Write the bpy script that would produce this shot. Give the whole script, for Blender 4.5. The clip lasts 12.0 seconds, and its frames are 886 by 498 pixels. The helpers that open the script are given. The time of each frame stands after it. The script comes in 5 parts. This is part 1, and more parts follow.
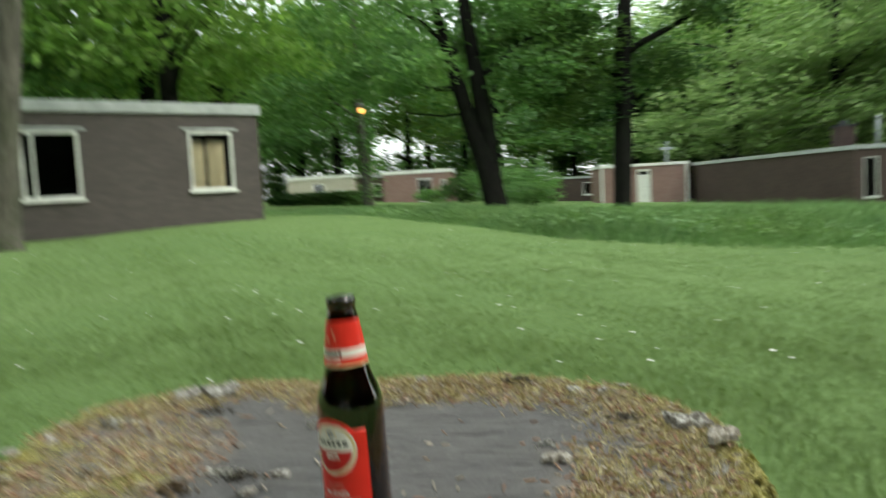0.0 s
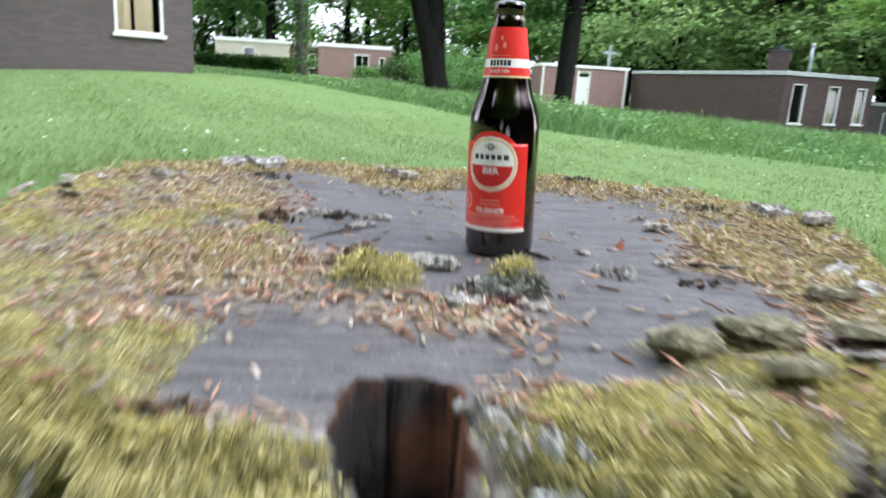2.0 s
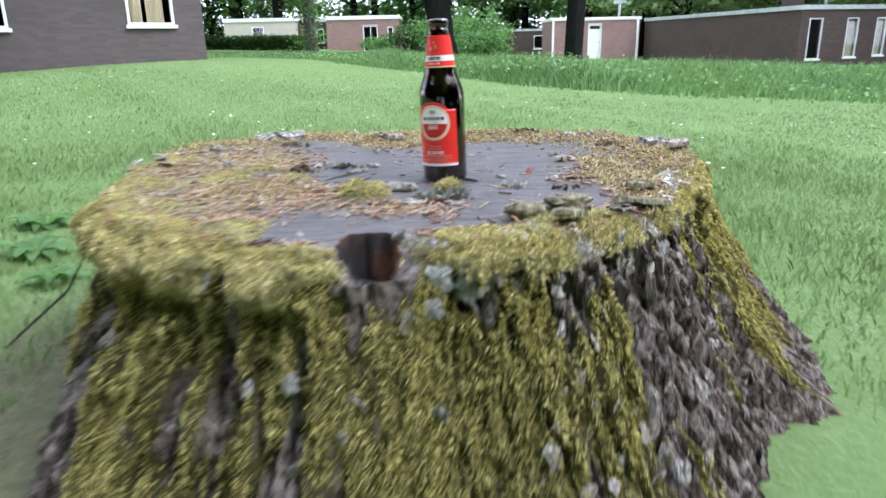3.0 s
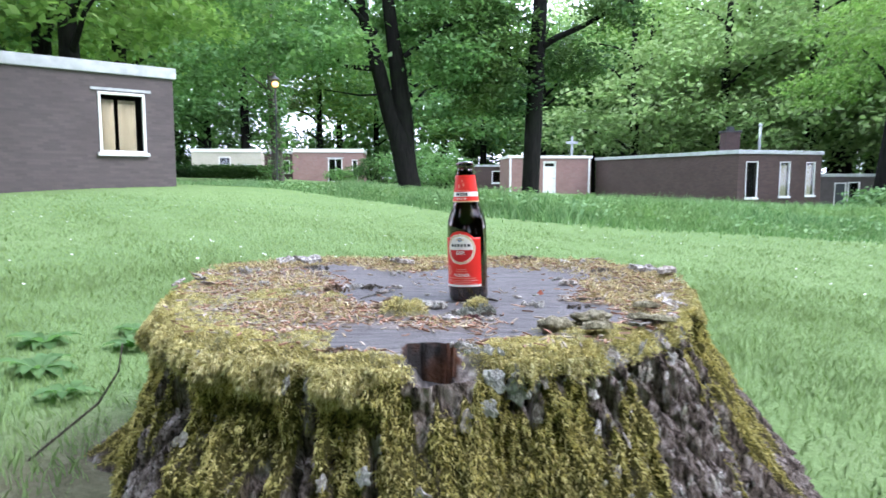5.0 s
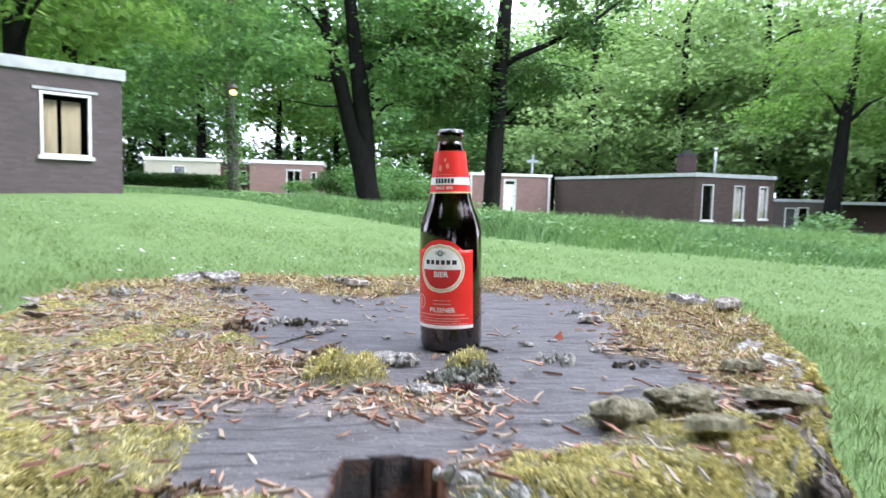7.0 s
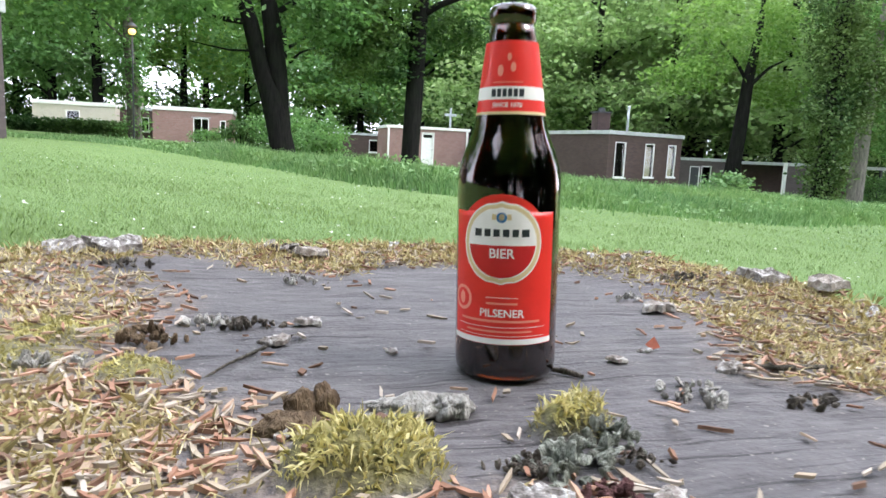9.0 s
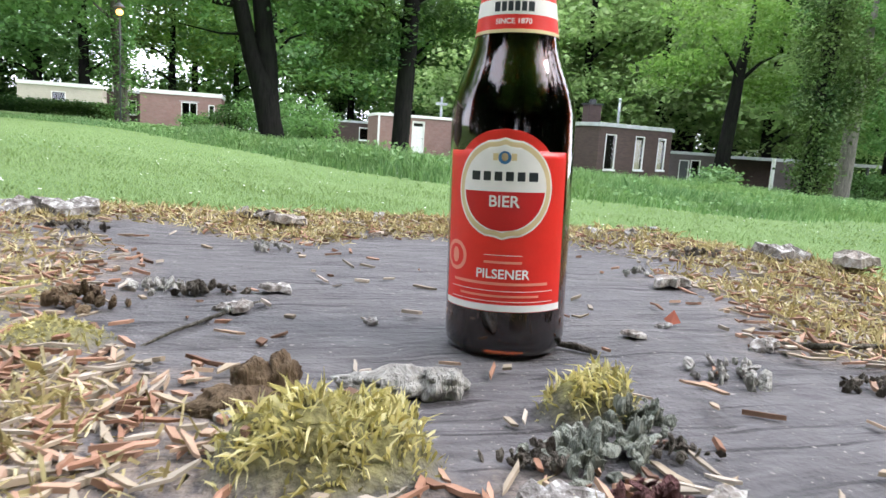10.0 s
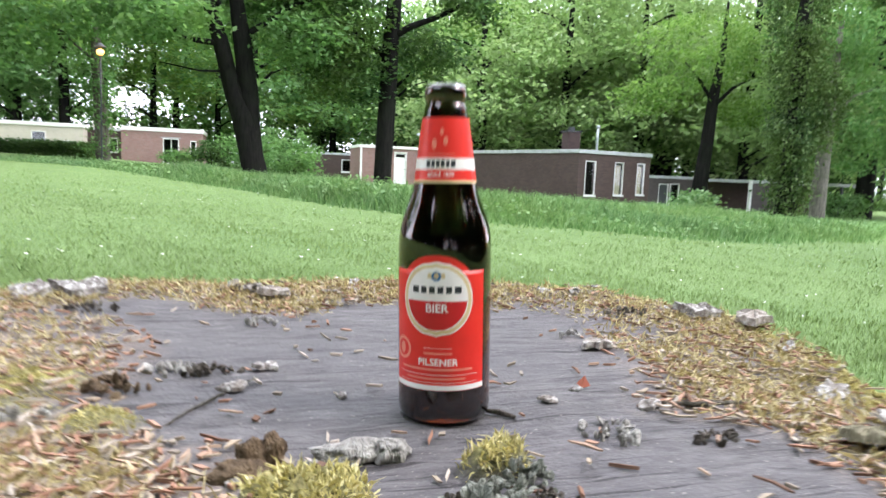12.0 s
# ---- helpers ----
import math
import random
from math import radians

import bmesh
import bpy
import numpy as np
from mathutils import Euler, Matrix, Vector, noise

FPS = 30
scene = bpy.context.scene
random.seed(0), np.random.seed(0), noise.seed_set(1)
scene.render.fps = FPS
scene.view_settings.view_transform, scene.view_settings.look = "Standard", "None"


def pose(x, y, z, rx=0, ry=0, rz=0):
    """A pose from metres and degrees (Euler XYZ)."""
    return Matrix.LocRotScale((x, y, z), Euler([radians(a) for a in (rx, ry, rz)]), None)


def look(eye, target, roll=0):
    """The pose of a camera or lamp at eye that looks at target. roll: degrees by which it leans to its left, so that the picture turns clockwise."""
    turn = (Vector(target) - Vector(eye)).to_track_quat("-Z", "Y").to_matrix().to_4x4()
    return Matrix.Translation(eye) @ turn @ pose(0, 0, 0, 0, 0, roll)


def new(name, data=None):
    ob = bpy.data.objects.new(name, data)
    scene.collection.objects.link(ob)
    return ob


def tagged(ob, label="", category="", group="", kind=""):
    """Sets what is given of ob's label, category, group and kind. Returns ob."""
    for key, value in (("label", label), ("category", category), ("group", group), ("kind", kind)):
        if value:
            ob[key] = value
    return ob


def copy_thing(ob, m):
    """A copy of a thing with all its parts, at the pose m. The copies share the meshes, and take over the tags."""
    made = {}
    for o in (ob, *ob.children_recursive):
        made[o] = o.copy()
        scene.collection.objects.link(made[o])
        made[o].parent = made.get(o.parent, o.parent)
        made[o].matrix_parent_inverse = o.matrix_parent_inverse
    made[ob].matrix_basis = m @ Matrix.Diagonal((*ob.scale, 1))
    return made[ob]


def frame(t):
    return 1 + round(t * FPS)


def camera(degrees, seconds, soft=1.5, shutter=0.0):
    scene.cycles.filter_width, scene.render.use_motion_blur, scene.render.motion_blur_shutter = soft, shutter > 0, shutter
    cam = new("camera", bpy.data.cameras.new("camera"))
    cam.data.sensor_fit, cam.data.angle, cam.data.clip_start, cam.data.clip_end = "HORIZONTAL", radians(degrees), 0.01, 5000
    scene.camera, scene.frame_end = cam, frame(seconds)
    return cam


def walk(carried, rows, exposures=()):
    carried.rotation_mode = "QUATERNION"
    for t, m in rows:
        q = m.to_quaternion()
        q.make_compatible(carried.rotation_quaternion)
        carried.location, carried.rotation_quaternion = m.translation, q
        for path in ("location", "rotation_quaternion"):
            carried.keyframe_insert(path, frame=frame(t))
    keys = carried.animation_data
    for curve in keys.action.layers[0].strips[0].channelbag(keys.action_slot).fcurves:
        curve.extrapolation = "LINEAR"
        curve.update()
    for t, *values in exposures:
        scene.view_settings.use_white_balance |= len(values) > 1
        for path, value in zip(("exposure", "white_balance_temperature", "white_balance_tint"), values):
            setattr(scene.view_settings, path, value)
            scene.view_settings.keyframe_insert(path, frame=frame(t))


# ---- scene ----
PATH = [
    (0, (0.142, -0.627, 0.821), (-0.007, 1.361, 0.663), -3.1),
    (0.2, (0.081, -0.58, 0.77), (0.059, 1.411, 0.579), 0.3),
    (0.5, (-0.003, -0.513, 0.733), (-0.05, 1.478, 0.556), 0.1),
    (0.7, (-0.031, -0.478, 0.716), (0.032, 1.51, 0.504), 0.5),
    (1, (-0.075, -0.431, 0.7), (0.091, 1.552, 0.494), -0.1),
    (1.2, (-0.091, -0.419, 0.676), (0.152, 1.551, 0.437), 0.3),
    (1.5, (-0.106, -0.451, 0.641), (0.097, 1.515, 0.333), 0.7),
    (1.7, (-0.098, -0.51, 0.659), (0.055, 1.454, 0.314), 1.1),
    (2, (-0.078, -0.623, 0.659), (-0.001, 1.316, 0.174), 3.6),
    (2.2, (-0.056, -0.708, 0.659), (-0.082, 1.228, 0.158), 2.2),
    (2.5, (0.002, -0.807, 0.691), (-0.035, 1.112, 0.13), -2.3),
    (2.7, (0.014, -0.877, 0.703), (0.02, 1.044, 0.145), -1.9),
    (3, (-0.009, -0.984, 0.695), (-0.004, 0.929, 0.113), -1.2),
    (3.2, (-0.055, -1.065, 0.699), (0.04, 0.887, 0.277), -0.4),
    (4.8, (-0.114, -1.099, 0.703), (0.051, 0.879, 0.46), 0.9),
    (5, (-0.116, -1.091, 0.704), (0.017, 0.894, 0.493), 0.1),
    (5.5, (-0.11, -1.03, 0.703), (-0.034, 0.958, 0.493), -1.9),
    (6, (-0.079, -0.902, 0.684), (-0.103, 1.08, 0.417), -3.6),
    (6.3, (-0.042, -0.793, 0.673), (-0.042, 1.184, 0.37), -4.3),
    (6.5, (-0.043, -0.788, 0.678), (0.065, 1.195, 0.436), -2.5),
    (6.7, (-0.07, -0.754, 0.667), (0.104, 1.232, 0.505), -0.3),
    (8.3, (-0.14, -0.467, 0.659), (0.34, 1.459, 0.412), 3.7),
    (8.5, (-0.147, -0.448, 0.654), (0.318, 1.478, 0.383), 3.2),
    (9, (-0.149, -0.395, 0.642), (0.355, 1.519, 0.354), 2.7),
    (9.5, (-0.137, -0.363, 0.624), (0.375, 1.54, 0.284), 3.2),
    (10, (-0.132, -0.333, 0.611), (0.405, 1.567, 0.295), 3.8),
    (10.3, (-0.129, -0.32, 0.609), (0.445, 1.578, 0.292), 4.1),
    (10.5, (-0.127, -0.311, 0.608), (0.465, 1.585, 0.374), 4.3),
    (11, (-0.128, -0.302, 0.621), (0.491, 1.593, 0.455), 3.9),
    (11.5, (-0.132, -0.332, 0.622), (0.497, 1.556, 0.428), 5.4),
    (12, (-0.139, -0.438, 0.673), (0.44, 1.463, 0.443), 2.4),
]
EXPOSURES = ((0.0, 0.58, 7000, -2), (0.3, 0.6, 6750, -1), (0.5, 0.62, 6650, -1), (0.7, 1.02, 6400, 6), (1.0, 1.31, 6300, 10), (1.3, 1.46, 6220, 12), (2.0, 1.43, 6050, 13), (3.0, 1.48, 5800, 17), (5.5, 1.69, 5680, 20), (9.5, 1.5, 6260, 16), (12.0, 1.62, 6300, 17))
cam = camera(67.0, 12.0, 1.5, 0.6)
walk(cam, [(t, look(eye, target, roll)) for t, eye, target, roll in PATH], EXPOSURES)

# ---- light: a bright overcast evening sky, a weak broad sun ----
SUN_EL, SUN_AZ = 46.0, 112.0
world = bpy.data.worlds.new("sky")
scene.world = world
world.use_nodes = True
wn = world.node_tree
sky = wn.nodes.new("ShaderNodeTexSky")
sky.sky_type = "NISHITA"
sky.sun_disc = False
sky.sun_elevation, sky.sun_rotation = radians(SUN_EL), radians(SUN_AZ)
sky.air_density, sky.dust_density, sky.ozone_density = 1.0, 3.0, 1.0
background = wn.nodes["Background"]
veil = wn.nodes.new("ShaderNodeMix")
veil.data_type = "RGBA"
veil.inputs[0].default_value = 0.75
veil.inputs[7].default_value = (11.0, 11.6, 12.5, 1.0)
wn.links.new(sky.outputs[0], veil.inputs[6])
wn.links.new(veil.outputs[2], background.inputs[0])
background.inputs[1].default_value = 0.15
sun = new("sun", bpy.data.lights.new("sun", "SUN"))
sun.data.energy, sun.data.angle, sun.data.color = 0.95, radians(18), (1.0, 0.97, 0.92)
sun.matrix_world = look((0, 0, 30), (math.sin(radians(SUN_AZ)) * -20, math.cos(radians(SUN_AZ)) * -20, 30 - 20 * math.tan(radians(SUN_EL))))


# ---- materials ----
class Mat:
    """A small builder for procedural node materials."""

    def __init__(self, name, rough=0.8, metal=0.0, spec=0.3):
        self.m = bpy.data.materials.new(name)
        self.m.use_nodes = True
        self.t = self.m.node_tree
        self.b = self.t.nodes["Principled BSDF"]
        self.b.inputs["Roughness"].default_value = rough
        self.b.inputs["Metallic"].default_value = metal
        self.b.inputs["Specular IOR Level"].default_value = spec
        self.coord = self.t.nodes.new("ShaderNodeTexCoord").outputs["Object"]

    def put(self, value, socket):
        if hasattr(value, "links"):
            self.t.links.new(value, socket)
        elif isinstance(value, tuple):
            socket.default_value = (*value, 1.0)[:4]
        else:
            socket.default_value = value

    def scaled(self, sx, sy, sz, rot=(0, 0, 0)):
        n = self.t.nodes.new("ShaderNodeMapping")
        self.t.links.new(self.coord, n.inputs[0])
        n.inputs["Scale"].default_value = (sx, sy, sz)
        n.inputs["Rotation"].default_value = rot
        return n.outputs[0]

    def noise(self, scale, detail=4.0, rough=0.6, vector=None, distortion=0.0):
        n = self.t.nodes.new("ShaderNodeTexNoise")
        self.t.links.new(vector or self.coord, n.inputs["Vector"])
        n.inputs["Scale"].default_value, n.inputs["Detail"].default_value = scale, detail
        n.inputs["Roughness"].default_value, n.inputs["Distortion"].default_value = rough, distortion
        return n.outputs[0]

    def ramp(self, value, *stops):
        n = self.t.nodes.new("ShaderNodeValToRGB")
        self.put(value, n.inputs[0])
        while len(n.color_ramp.elements) < len(stops):
            n.color_ramp.elements.new(0.5)
        for e, (at, c) in zip(n.color_ramp.elements, stops):
            e.position = at
            e.color = (*c, 1.0) if isinstance(c, tuple) else (c, c, c, 1.0)
        return n.outputs[0]

    def mix(self, fac, a, b, kind="MIX"):
        n = self.t.nodes.new("ShaderNodeMix")
        n.data_type, n.blend_type = "RGBA", kind
        self.put(fac, n.inputs[0])
        self.put(a, n.inputs[6])
        self.put(b, n.inputs[7])
        return n.outputs[2]

    def attr(self, name):
        n = self.t.nodes.new("ShaderNodeAttribute")
        n.attribute_name = name
        return n.outputs["Fac"]

    def island(self):
        return self.t.nodes.new("ShaderNodeNewGeometry").outputs["Random Per Island"]

    def per_object(self):
        return self.t.nodes.new("ShaderNodeObjectInfo").outputs["Random"]

    def colour(self, value):
        self.put(value, self.b.inputs["Base Color"])
        return self

    def bump(self, height, strength=0.5, distance=0.01):
        n = self.t.nodes.new("ShaderNodeBump")
        n.inputs["Strength"].default_value, n.inputs["Distance"].default_value = strength, distance
        self.put(height, n.inputs["Height"])
        self.t.links.new(n.outputs[0], self.b.inputs["Normal"])
        return self

    def through_light(self, share, tint):
        """Lets a thin leaf pass some light."""
        tr = self.t.nodes.new("ShaderNodeBsdfTranslucent")
        self.put(tint, tr.inputs[0])
        mx = self.t.nodes.new("ShaderNodeMixShader")
        mx.inputs[0].default_value = share
        out = self.t.nodes["Material Output"]
        self.t.links.new(self.b.outputs[0], mx.inputs[1])
        self.t.links.new(tr.outputs[0], mx.inputs[2])
        self.t.links.new(mx.outputs[0], out.inputs[0])
        return self


def plain(name, c, rough=0.6, spec=0.3, vary=0.12, scale=30.0, metal=0.0):
    """A painted or simple surface with a little mottling."""
    m = Mat(name, rough, metal, spec)
    lo, hi = tuple(v * (1 - vary) for v in c), tuple(min(1.0, v * (1 + vary)) for v in c)
    n = m.noise(scale, 5)
    m.colour(m.ramp(n, (0.3, lo), (0.7, hi)))
    m.bump(n, 0.15, 0.002)
    return m.m


def foliage(name, stops, share=0.35, sway=0.55, glow=(1.3, 1.5, 0.9)):
    m = Mat(name, 0.65, 0.0, 0.12)
    c = m.ramp(m.island(), *stops)
    big = m.noise(0.35, 2)
    c = m.mix(m.ramp(big, (0.35, 0.0), (0.65, sway)), c, m.mix(0.5, c, (0.20, 0.27, 0.06)))
    m.colour(c)
    return m.through_light(share, m.mix(1.0, c, glow, "MULTIPLY")).m


LEAF_LIGHT = foliage("leaf_light", ((0.0, (0.10, 0.185, 0.055)), (0.5, (0.18, 0.29, 0.09)), (1.0, (0.27, 0.38, 0.14))), 0.5)
LEAF_MID = foliage("leaf_mid", ((0.0, (0.07, 0.15, 0.06)), (0.5, (0.12, 0.225, 0.095)), (1.0, (0.18, 0.30, 0.14))), 0.48)
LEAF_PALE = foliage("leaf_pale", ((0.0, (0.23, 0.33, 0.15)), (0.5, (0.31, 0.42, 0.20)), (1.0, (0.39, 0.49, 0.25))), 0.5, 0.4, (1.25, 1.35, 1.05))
LEAF_DARK = foliage("leaf_dark", ((0.0, (0.02, 0.055, 0.02)), (0.6, (0.045, 0.10, 0.038)), (1.0, (0.09, 0.16, 0.06))), 0.3)
# backlit shade put into the colour, for the unseen screen behind the camera
LEAF_SCREEN = foliage("dark_screen_leaf", ((0.0, (0.012, 0.026, 0.012)), (0.6, (0.022, 0.042, 0.02)), (1.0, (0.04, 0.065, 0.03))), 0.15, 0.0)
IVY = foliage("ivy_leaf", ((0.0, (0.02, 0.05, 0.015)), (0.5, (0.05, 0.10, 0.03)), (1.0, (0.12, 0.17, 0.07))), 0.15)
GRASS = foliage("grass_blade", ((0.0, (0.14, 0.215, 0.075)), (0.55, (0.175, 0.262, 0.098)), (1.0, (0.225, 0.315, 0.14))), 0.3)
WEED = foliage("weed_leaf", ((0.0, (0.10, 0.19, 0.08)), (0.5, (0.17, 0.29, 0.135)), (1.0, (0.27, 0.39, 0.21))), 0.3)


def make_bark(name, dark, light, scale=9.0, algae=(0.05, 0.075, 0.03)):
    m = Mat(name, 0.95, 0.0, 0.1)
    ridges = m.noise(scale, 6, 0.65, m.scaled(1.0, 1.0, 0.16), 0.6)
    blotch = m.noise(1.6, 3)
    c = m.ramp(ridges, (0.32, dark), (0.68, light))
    c = m.mix(m.ramp(blotch, (0.45, 0.0), (0.75, 0.5)), c, algae)
    m.colour(c).bump(ridges, 0.9, 0.03)
    return m.m


# trunks stand against the light; that shade is put into the near-black bark
BARK_BACKLIT = make_bark("backlit_tree_bark", (0.004, 0.004, 0.004), (0.016, 0.015, 0.013), 9.0, (0.012, 0.017, 0.009))
BARK_GREY = make_bark("grey_tree_bark", (0.05, 0.047, 0.04), (0.19, 0.175, 0.15), 14.0)


def make_ground():
    m = Mat("lawn_soil", 0.95, 0.0, 0.1)
    fine, mid, big = m.noise(55, 6, 0.7), m.noise(2.2, 4), m.noise(0.35, 3)
    c = m.ramp(fine, (0.3, (0.12, 0.19, 0.064)), (0.55, (0.165, 0.25, 0.092)), (0.75, (0.21, 0.30, 0.125)))
    c = m.mix(m.ramp(mid, (0.5, 0.0), (0.75, 0.45)), c, (0.20, 0.275, 0.12))
    c = m.mix(m.ramp(big, (0.42, 0.0), (0.7, 0.5)), c, (0.105, 0.185, 0.065))
    c = m.mix(m.attr("soil"), c, m.ramp(fine, (0.3, (0.06, 0.045, 0.032)), (0.7, (0.17, 0.14, 0.105))))
    m.colour(c).bump(fine, 0.7, 0.03)
    return m.m


def make_brick(name, a, b, mortar):
    m = Mat(name, 0.9, 0.0, 0.15)
    sep = m.t.nodes.new("ShaderNodeSeparateXYZ")
    m.t.links.new(m.coord, sep.inputs[0])
    add = m.t.nodes.new("ShaderNodeMath")
    m.t.links.new(sep.outputs[0], add.inputs[0])
    m.t.links.new(sep.outputs[1], add.inputs[1])
    com = m.t.nodes.new("ShaderNodeCombineXYZ")
    m.t.links.new(add.outputs[0], com.inputs[0])
    m.t.links.new(sep.outputs[2], com.inputs[1])
    br = m.t.nodes.new("ShaderNodeTexBrick")
    m.t.links.new(com.outputs[0], br.inputs["Vector"])
    br.inputs["Scale"].default_value = 1.0
    br.inputs["Brick Width"].default_value, br.inputs["Row Height"].default_value = 0.22, 0.0625
    br.inputs["Mortar Size"].default_value, br.inputs["Bias"].default_value = 0.006, 0.0
    for k, c in (("Color1", a), ("Color2", b), ("Mortar", mortar)):
        br.inputs[k].default_value = (*c, 1)
    stain = m.noise(0.9, 5, 0.65)
    c = m.mix(m.ramp(stain, (0.4, 0.0), (0.75, 0.45)), br.outputs[0], tuple(v * 0.62 for v in a))
    c = m.mix(0.35, c, m.mix(m.noise(40, 3), c, (0.0, 0.0, 0.0)))
    m.colour(c).bump(br.outputs[1], -0.6, 0.006)
    return m.m


BRICK_GREY = make_brick("grey_brown_brick", (0.148, 0.123, 0.121), (0.115, 0.098, 0.099), (0.128, 0.112, 0.110))
BRICK_RED = make_brick("pink_red_brick", (0.36, 0.22, 0.20), (0.29, 0.17, 0.155), (0.33, 0.26, 0.24))
BRICK_DARK = make_brick("dark_red_brick", (0.12, 0.082, 0.073), (0.09, 0.064, 0.06), (0.10, 0.08, 0.075))
BRICK_CREAM = make_brick("cream_brick", (0.62, 0.57, 0.48), (0.56, 0.51, 0.43), (0.6, 0.56, 0.5))
WHITE = plain("weathered_white_paint", (0.74, 0.74, 0.72), 0.55, 0.3, 0.12, 6.0)
TRIM = plain("zinc_roof_trim", (0.43, 0.45, 0.455), 0.5, 0.3, 0.2, 3.0)
CURTAIN = plain("cream_curtain", (0.52, 0.44, 0.30), 0.9, 0.1, 0.1, 12.0)
# near-black colour that paints the shade of unlit rooms
ROOM_SHADE = plain("room_shade", (0.014, 0.014, 0.013), 0.9, 0.1)
ROOFING = plain("bitumen_roof", (0.10, 0.10, 0.10), 0.9, 0.1)
DARK_METAL = plain("dark_metal", (0.05, 0.055, 0.06), 0.5, 0.4)
ZINC = plain("galvanised_pipe", (0.45, 0.48, 0.5), 0.4, 0.5, 0.15, 8.0, 0.6)


def make_pane():
    m = Mat("window_glass", 0.03, 0.0, 0.5)
    m.b.inputs["Transmission Weight"].default_value = 1.0
    m.colour((0.85, 0.9, 0.9))
    return m.m


PANE = make_pane()


# ---- mesh helpers ----
def part(name, bm, material, parent=None, label="", smooth=False):
    """Links a bmesh as one mesh object under a thing or a part."""
    me = bpy.data.meshes.new(name)
    bm.to_mesh(me)
    bm.free()
    return dress(name, me, material, parent, label, smooth)


def dress(name, me, material, parent=None, label="", smooth=False):
    me.materials.append(material)
    if smooth:
        me.polygons.foreach_set("use_smooth", [True] * len(me.polygons))
    ob = new(name, me)
    if parent is not None:
        ob.parent = parent
    if label:
        tagged(ob, label)
    return ob


def from_lists(name, verts, faces, material, parent=None, label="", smooth=False):
    me = bpy.data.meshes.new(name)
    me.from_pydata([tuple(v) for v in verts], [], faces)
    me.update()
    return dress(name, me, material, parent, label, smooth)


def soup(name, polys, material, parent=None, label=""):
    """polys: an array (n, k, 3), n loose polygons of k corners."""
    n, k = polys.shape[:2]
    me = bpy.data.meshes.new(name)
    me.vertices.add(n * k)
    me.vertices.foreach_set("co", np.ascontiguousarray(polys, np.float32).ravel())
    me.loops.add(n * k)
    me.loops.foreach_set("vertex_index", np.arange(n * k, dtype=np.int32))
    me.polygons.add(n)
    me.polygons.foreach_set("loop_start", np.arange(0, n * k, k, dtype=np.int32))
    me.update(calc_edges=True)
    return dress(name, me, material, parent, label)


def thing(name, m, label, category, group="", kind=""):
    ob = new(name)
    ob.matrix_world = m
    return tagged(ob, label, category, group, kind)


def box(bm, x0, x1, y0, y1, z0, z1, bevel=0.0):
    made = bmesh.ops.create_cube(bm, size=1.0)["verts"]
    for v in made:
        v.co = ((x0 + x1) / 2 + v.co.x * (x1 - x0), (y0 + y1) / 2 + v.co.y * (y1 - y0), (z0 + z1) / 2 + v.co.z * (z1 - z0))
    if bevel:
        edges = list({e for v in made for e in v.link_edges})
        bmesh.ops.bevel(bm, geom=edges, offset=bevel, segments=2, affect="EDGES")


def box_part(name, dims, material, parent, label="", bevel=0.0):
    bm = bmesh.new()
    box(bm, *dims, bevel=bevel)
    return part(name, bm, material, parent, label)


def tube(verts, faces, path, radii, segs=10, wobble=0.0, rng=random):
    """Adds a tapered round limb along a path."""
    start = len(verts)
    path = [Vector(p) for p in path]
    for i, (p, r) in enumerate(zip(path, radii)):
        d = (path[min(i + 1, len(path) - 1)] - path[max(i - 1, 0)]).normalized()
        side = d.cross(Vector((0.3, 1, 0.1))).normalized()
        up = side.cross(d).normalized()
        for k in range(segs):
            a = 2 * math.pi * k / segs
            w = 1 + wobble * noise.noise((p.x + 3 * math.cos(a), p.y + 3 * math.sin(a), p.z * 0.7))
            verts.append(p + (side * math.cos(a) + up * math.sin(a)) * r * w)
    for i in range(len(path) - 1):
        for k in range(segs):
            a, b = start + i * segs + k, start + i * segs + (k + 1) % segs
            faces.append((a, b, b + segs, a + segs))
    faces.append(tuple(start + (len(path) - 1) * segs + k for k in range(segs)))


def scatter_leaves(centres, per, spread, size, rng, flat=0.5, long=1.6):
    """Leaf-shaped quads round each of the centres."""
    n = len(centres) * per
    c = np.repeat(np.asarray(centres, float), per, 0) + rng.normal(0, 1, (n, 3)) * np.asarray(spread)
    d = rng.normal(0, 1, (n, 3))
    d[:, 2] = d[:, 2] * 0.5 - 0.25
    d /= np.linalg.norm(d, axis=1, keepdims=True)
    up = rng.normal(0, flat, (n, 3)) + (0, 0, 1)
    s = np.cross(d, up)
    s /= np.linalg.norm(s, axis=1, keepdims=True) + 1e-9
    L = size * rng.uniform(0.6, 1.3, (n, 1))
    W = L / long / 2
    return np.stack([c, c + d * L * 0.5 + s * W, c + d * L, c + d * L * 0.5 - s * W], 1)


def ground_z(x, y):
    """The lawn falls gently to the +x side and swells a little round the stump."""
    xs = 60 * np.tanh(np.asarray(x, float) / 60)
    x, y = np.asarray(x, float), np.asarray(y, float)
    by_house = 0.13 * np.exp(-((x + 5.2) ** 2 + (y - 16.5) ** 2) / 8) - 0.25 * np.exp(-((x + 10) ** 2 + (y - 12.5) ** 2) / 14)
    return 0.15 - 0.045 * xs + by_house + 0.05 * np.exp(-(np.asarray(x) ** 2 + np.asarray(y) ** 2) / 2.5) + 0.02 * np.sin(np.asarray(x) * 0.9 + np.asarray(y) * 0.6)


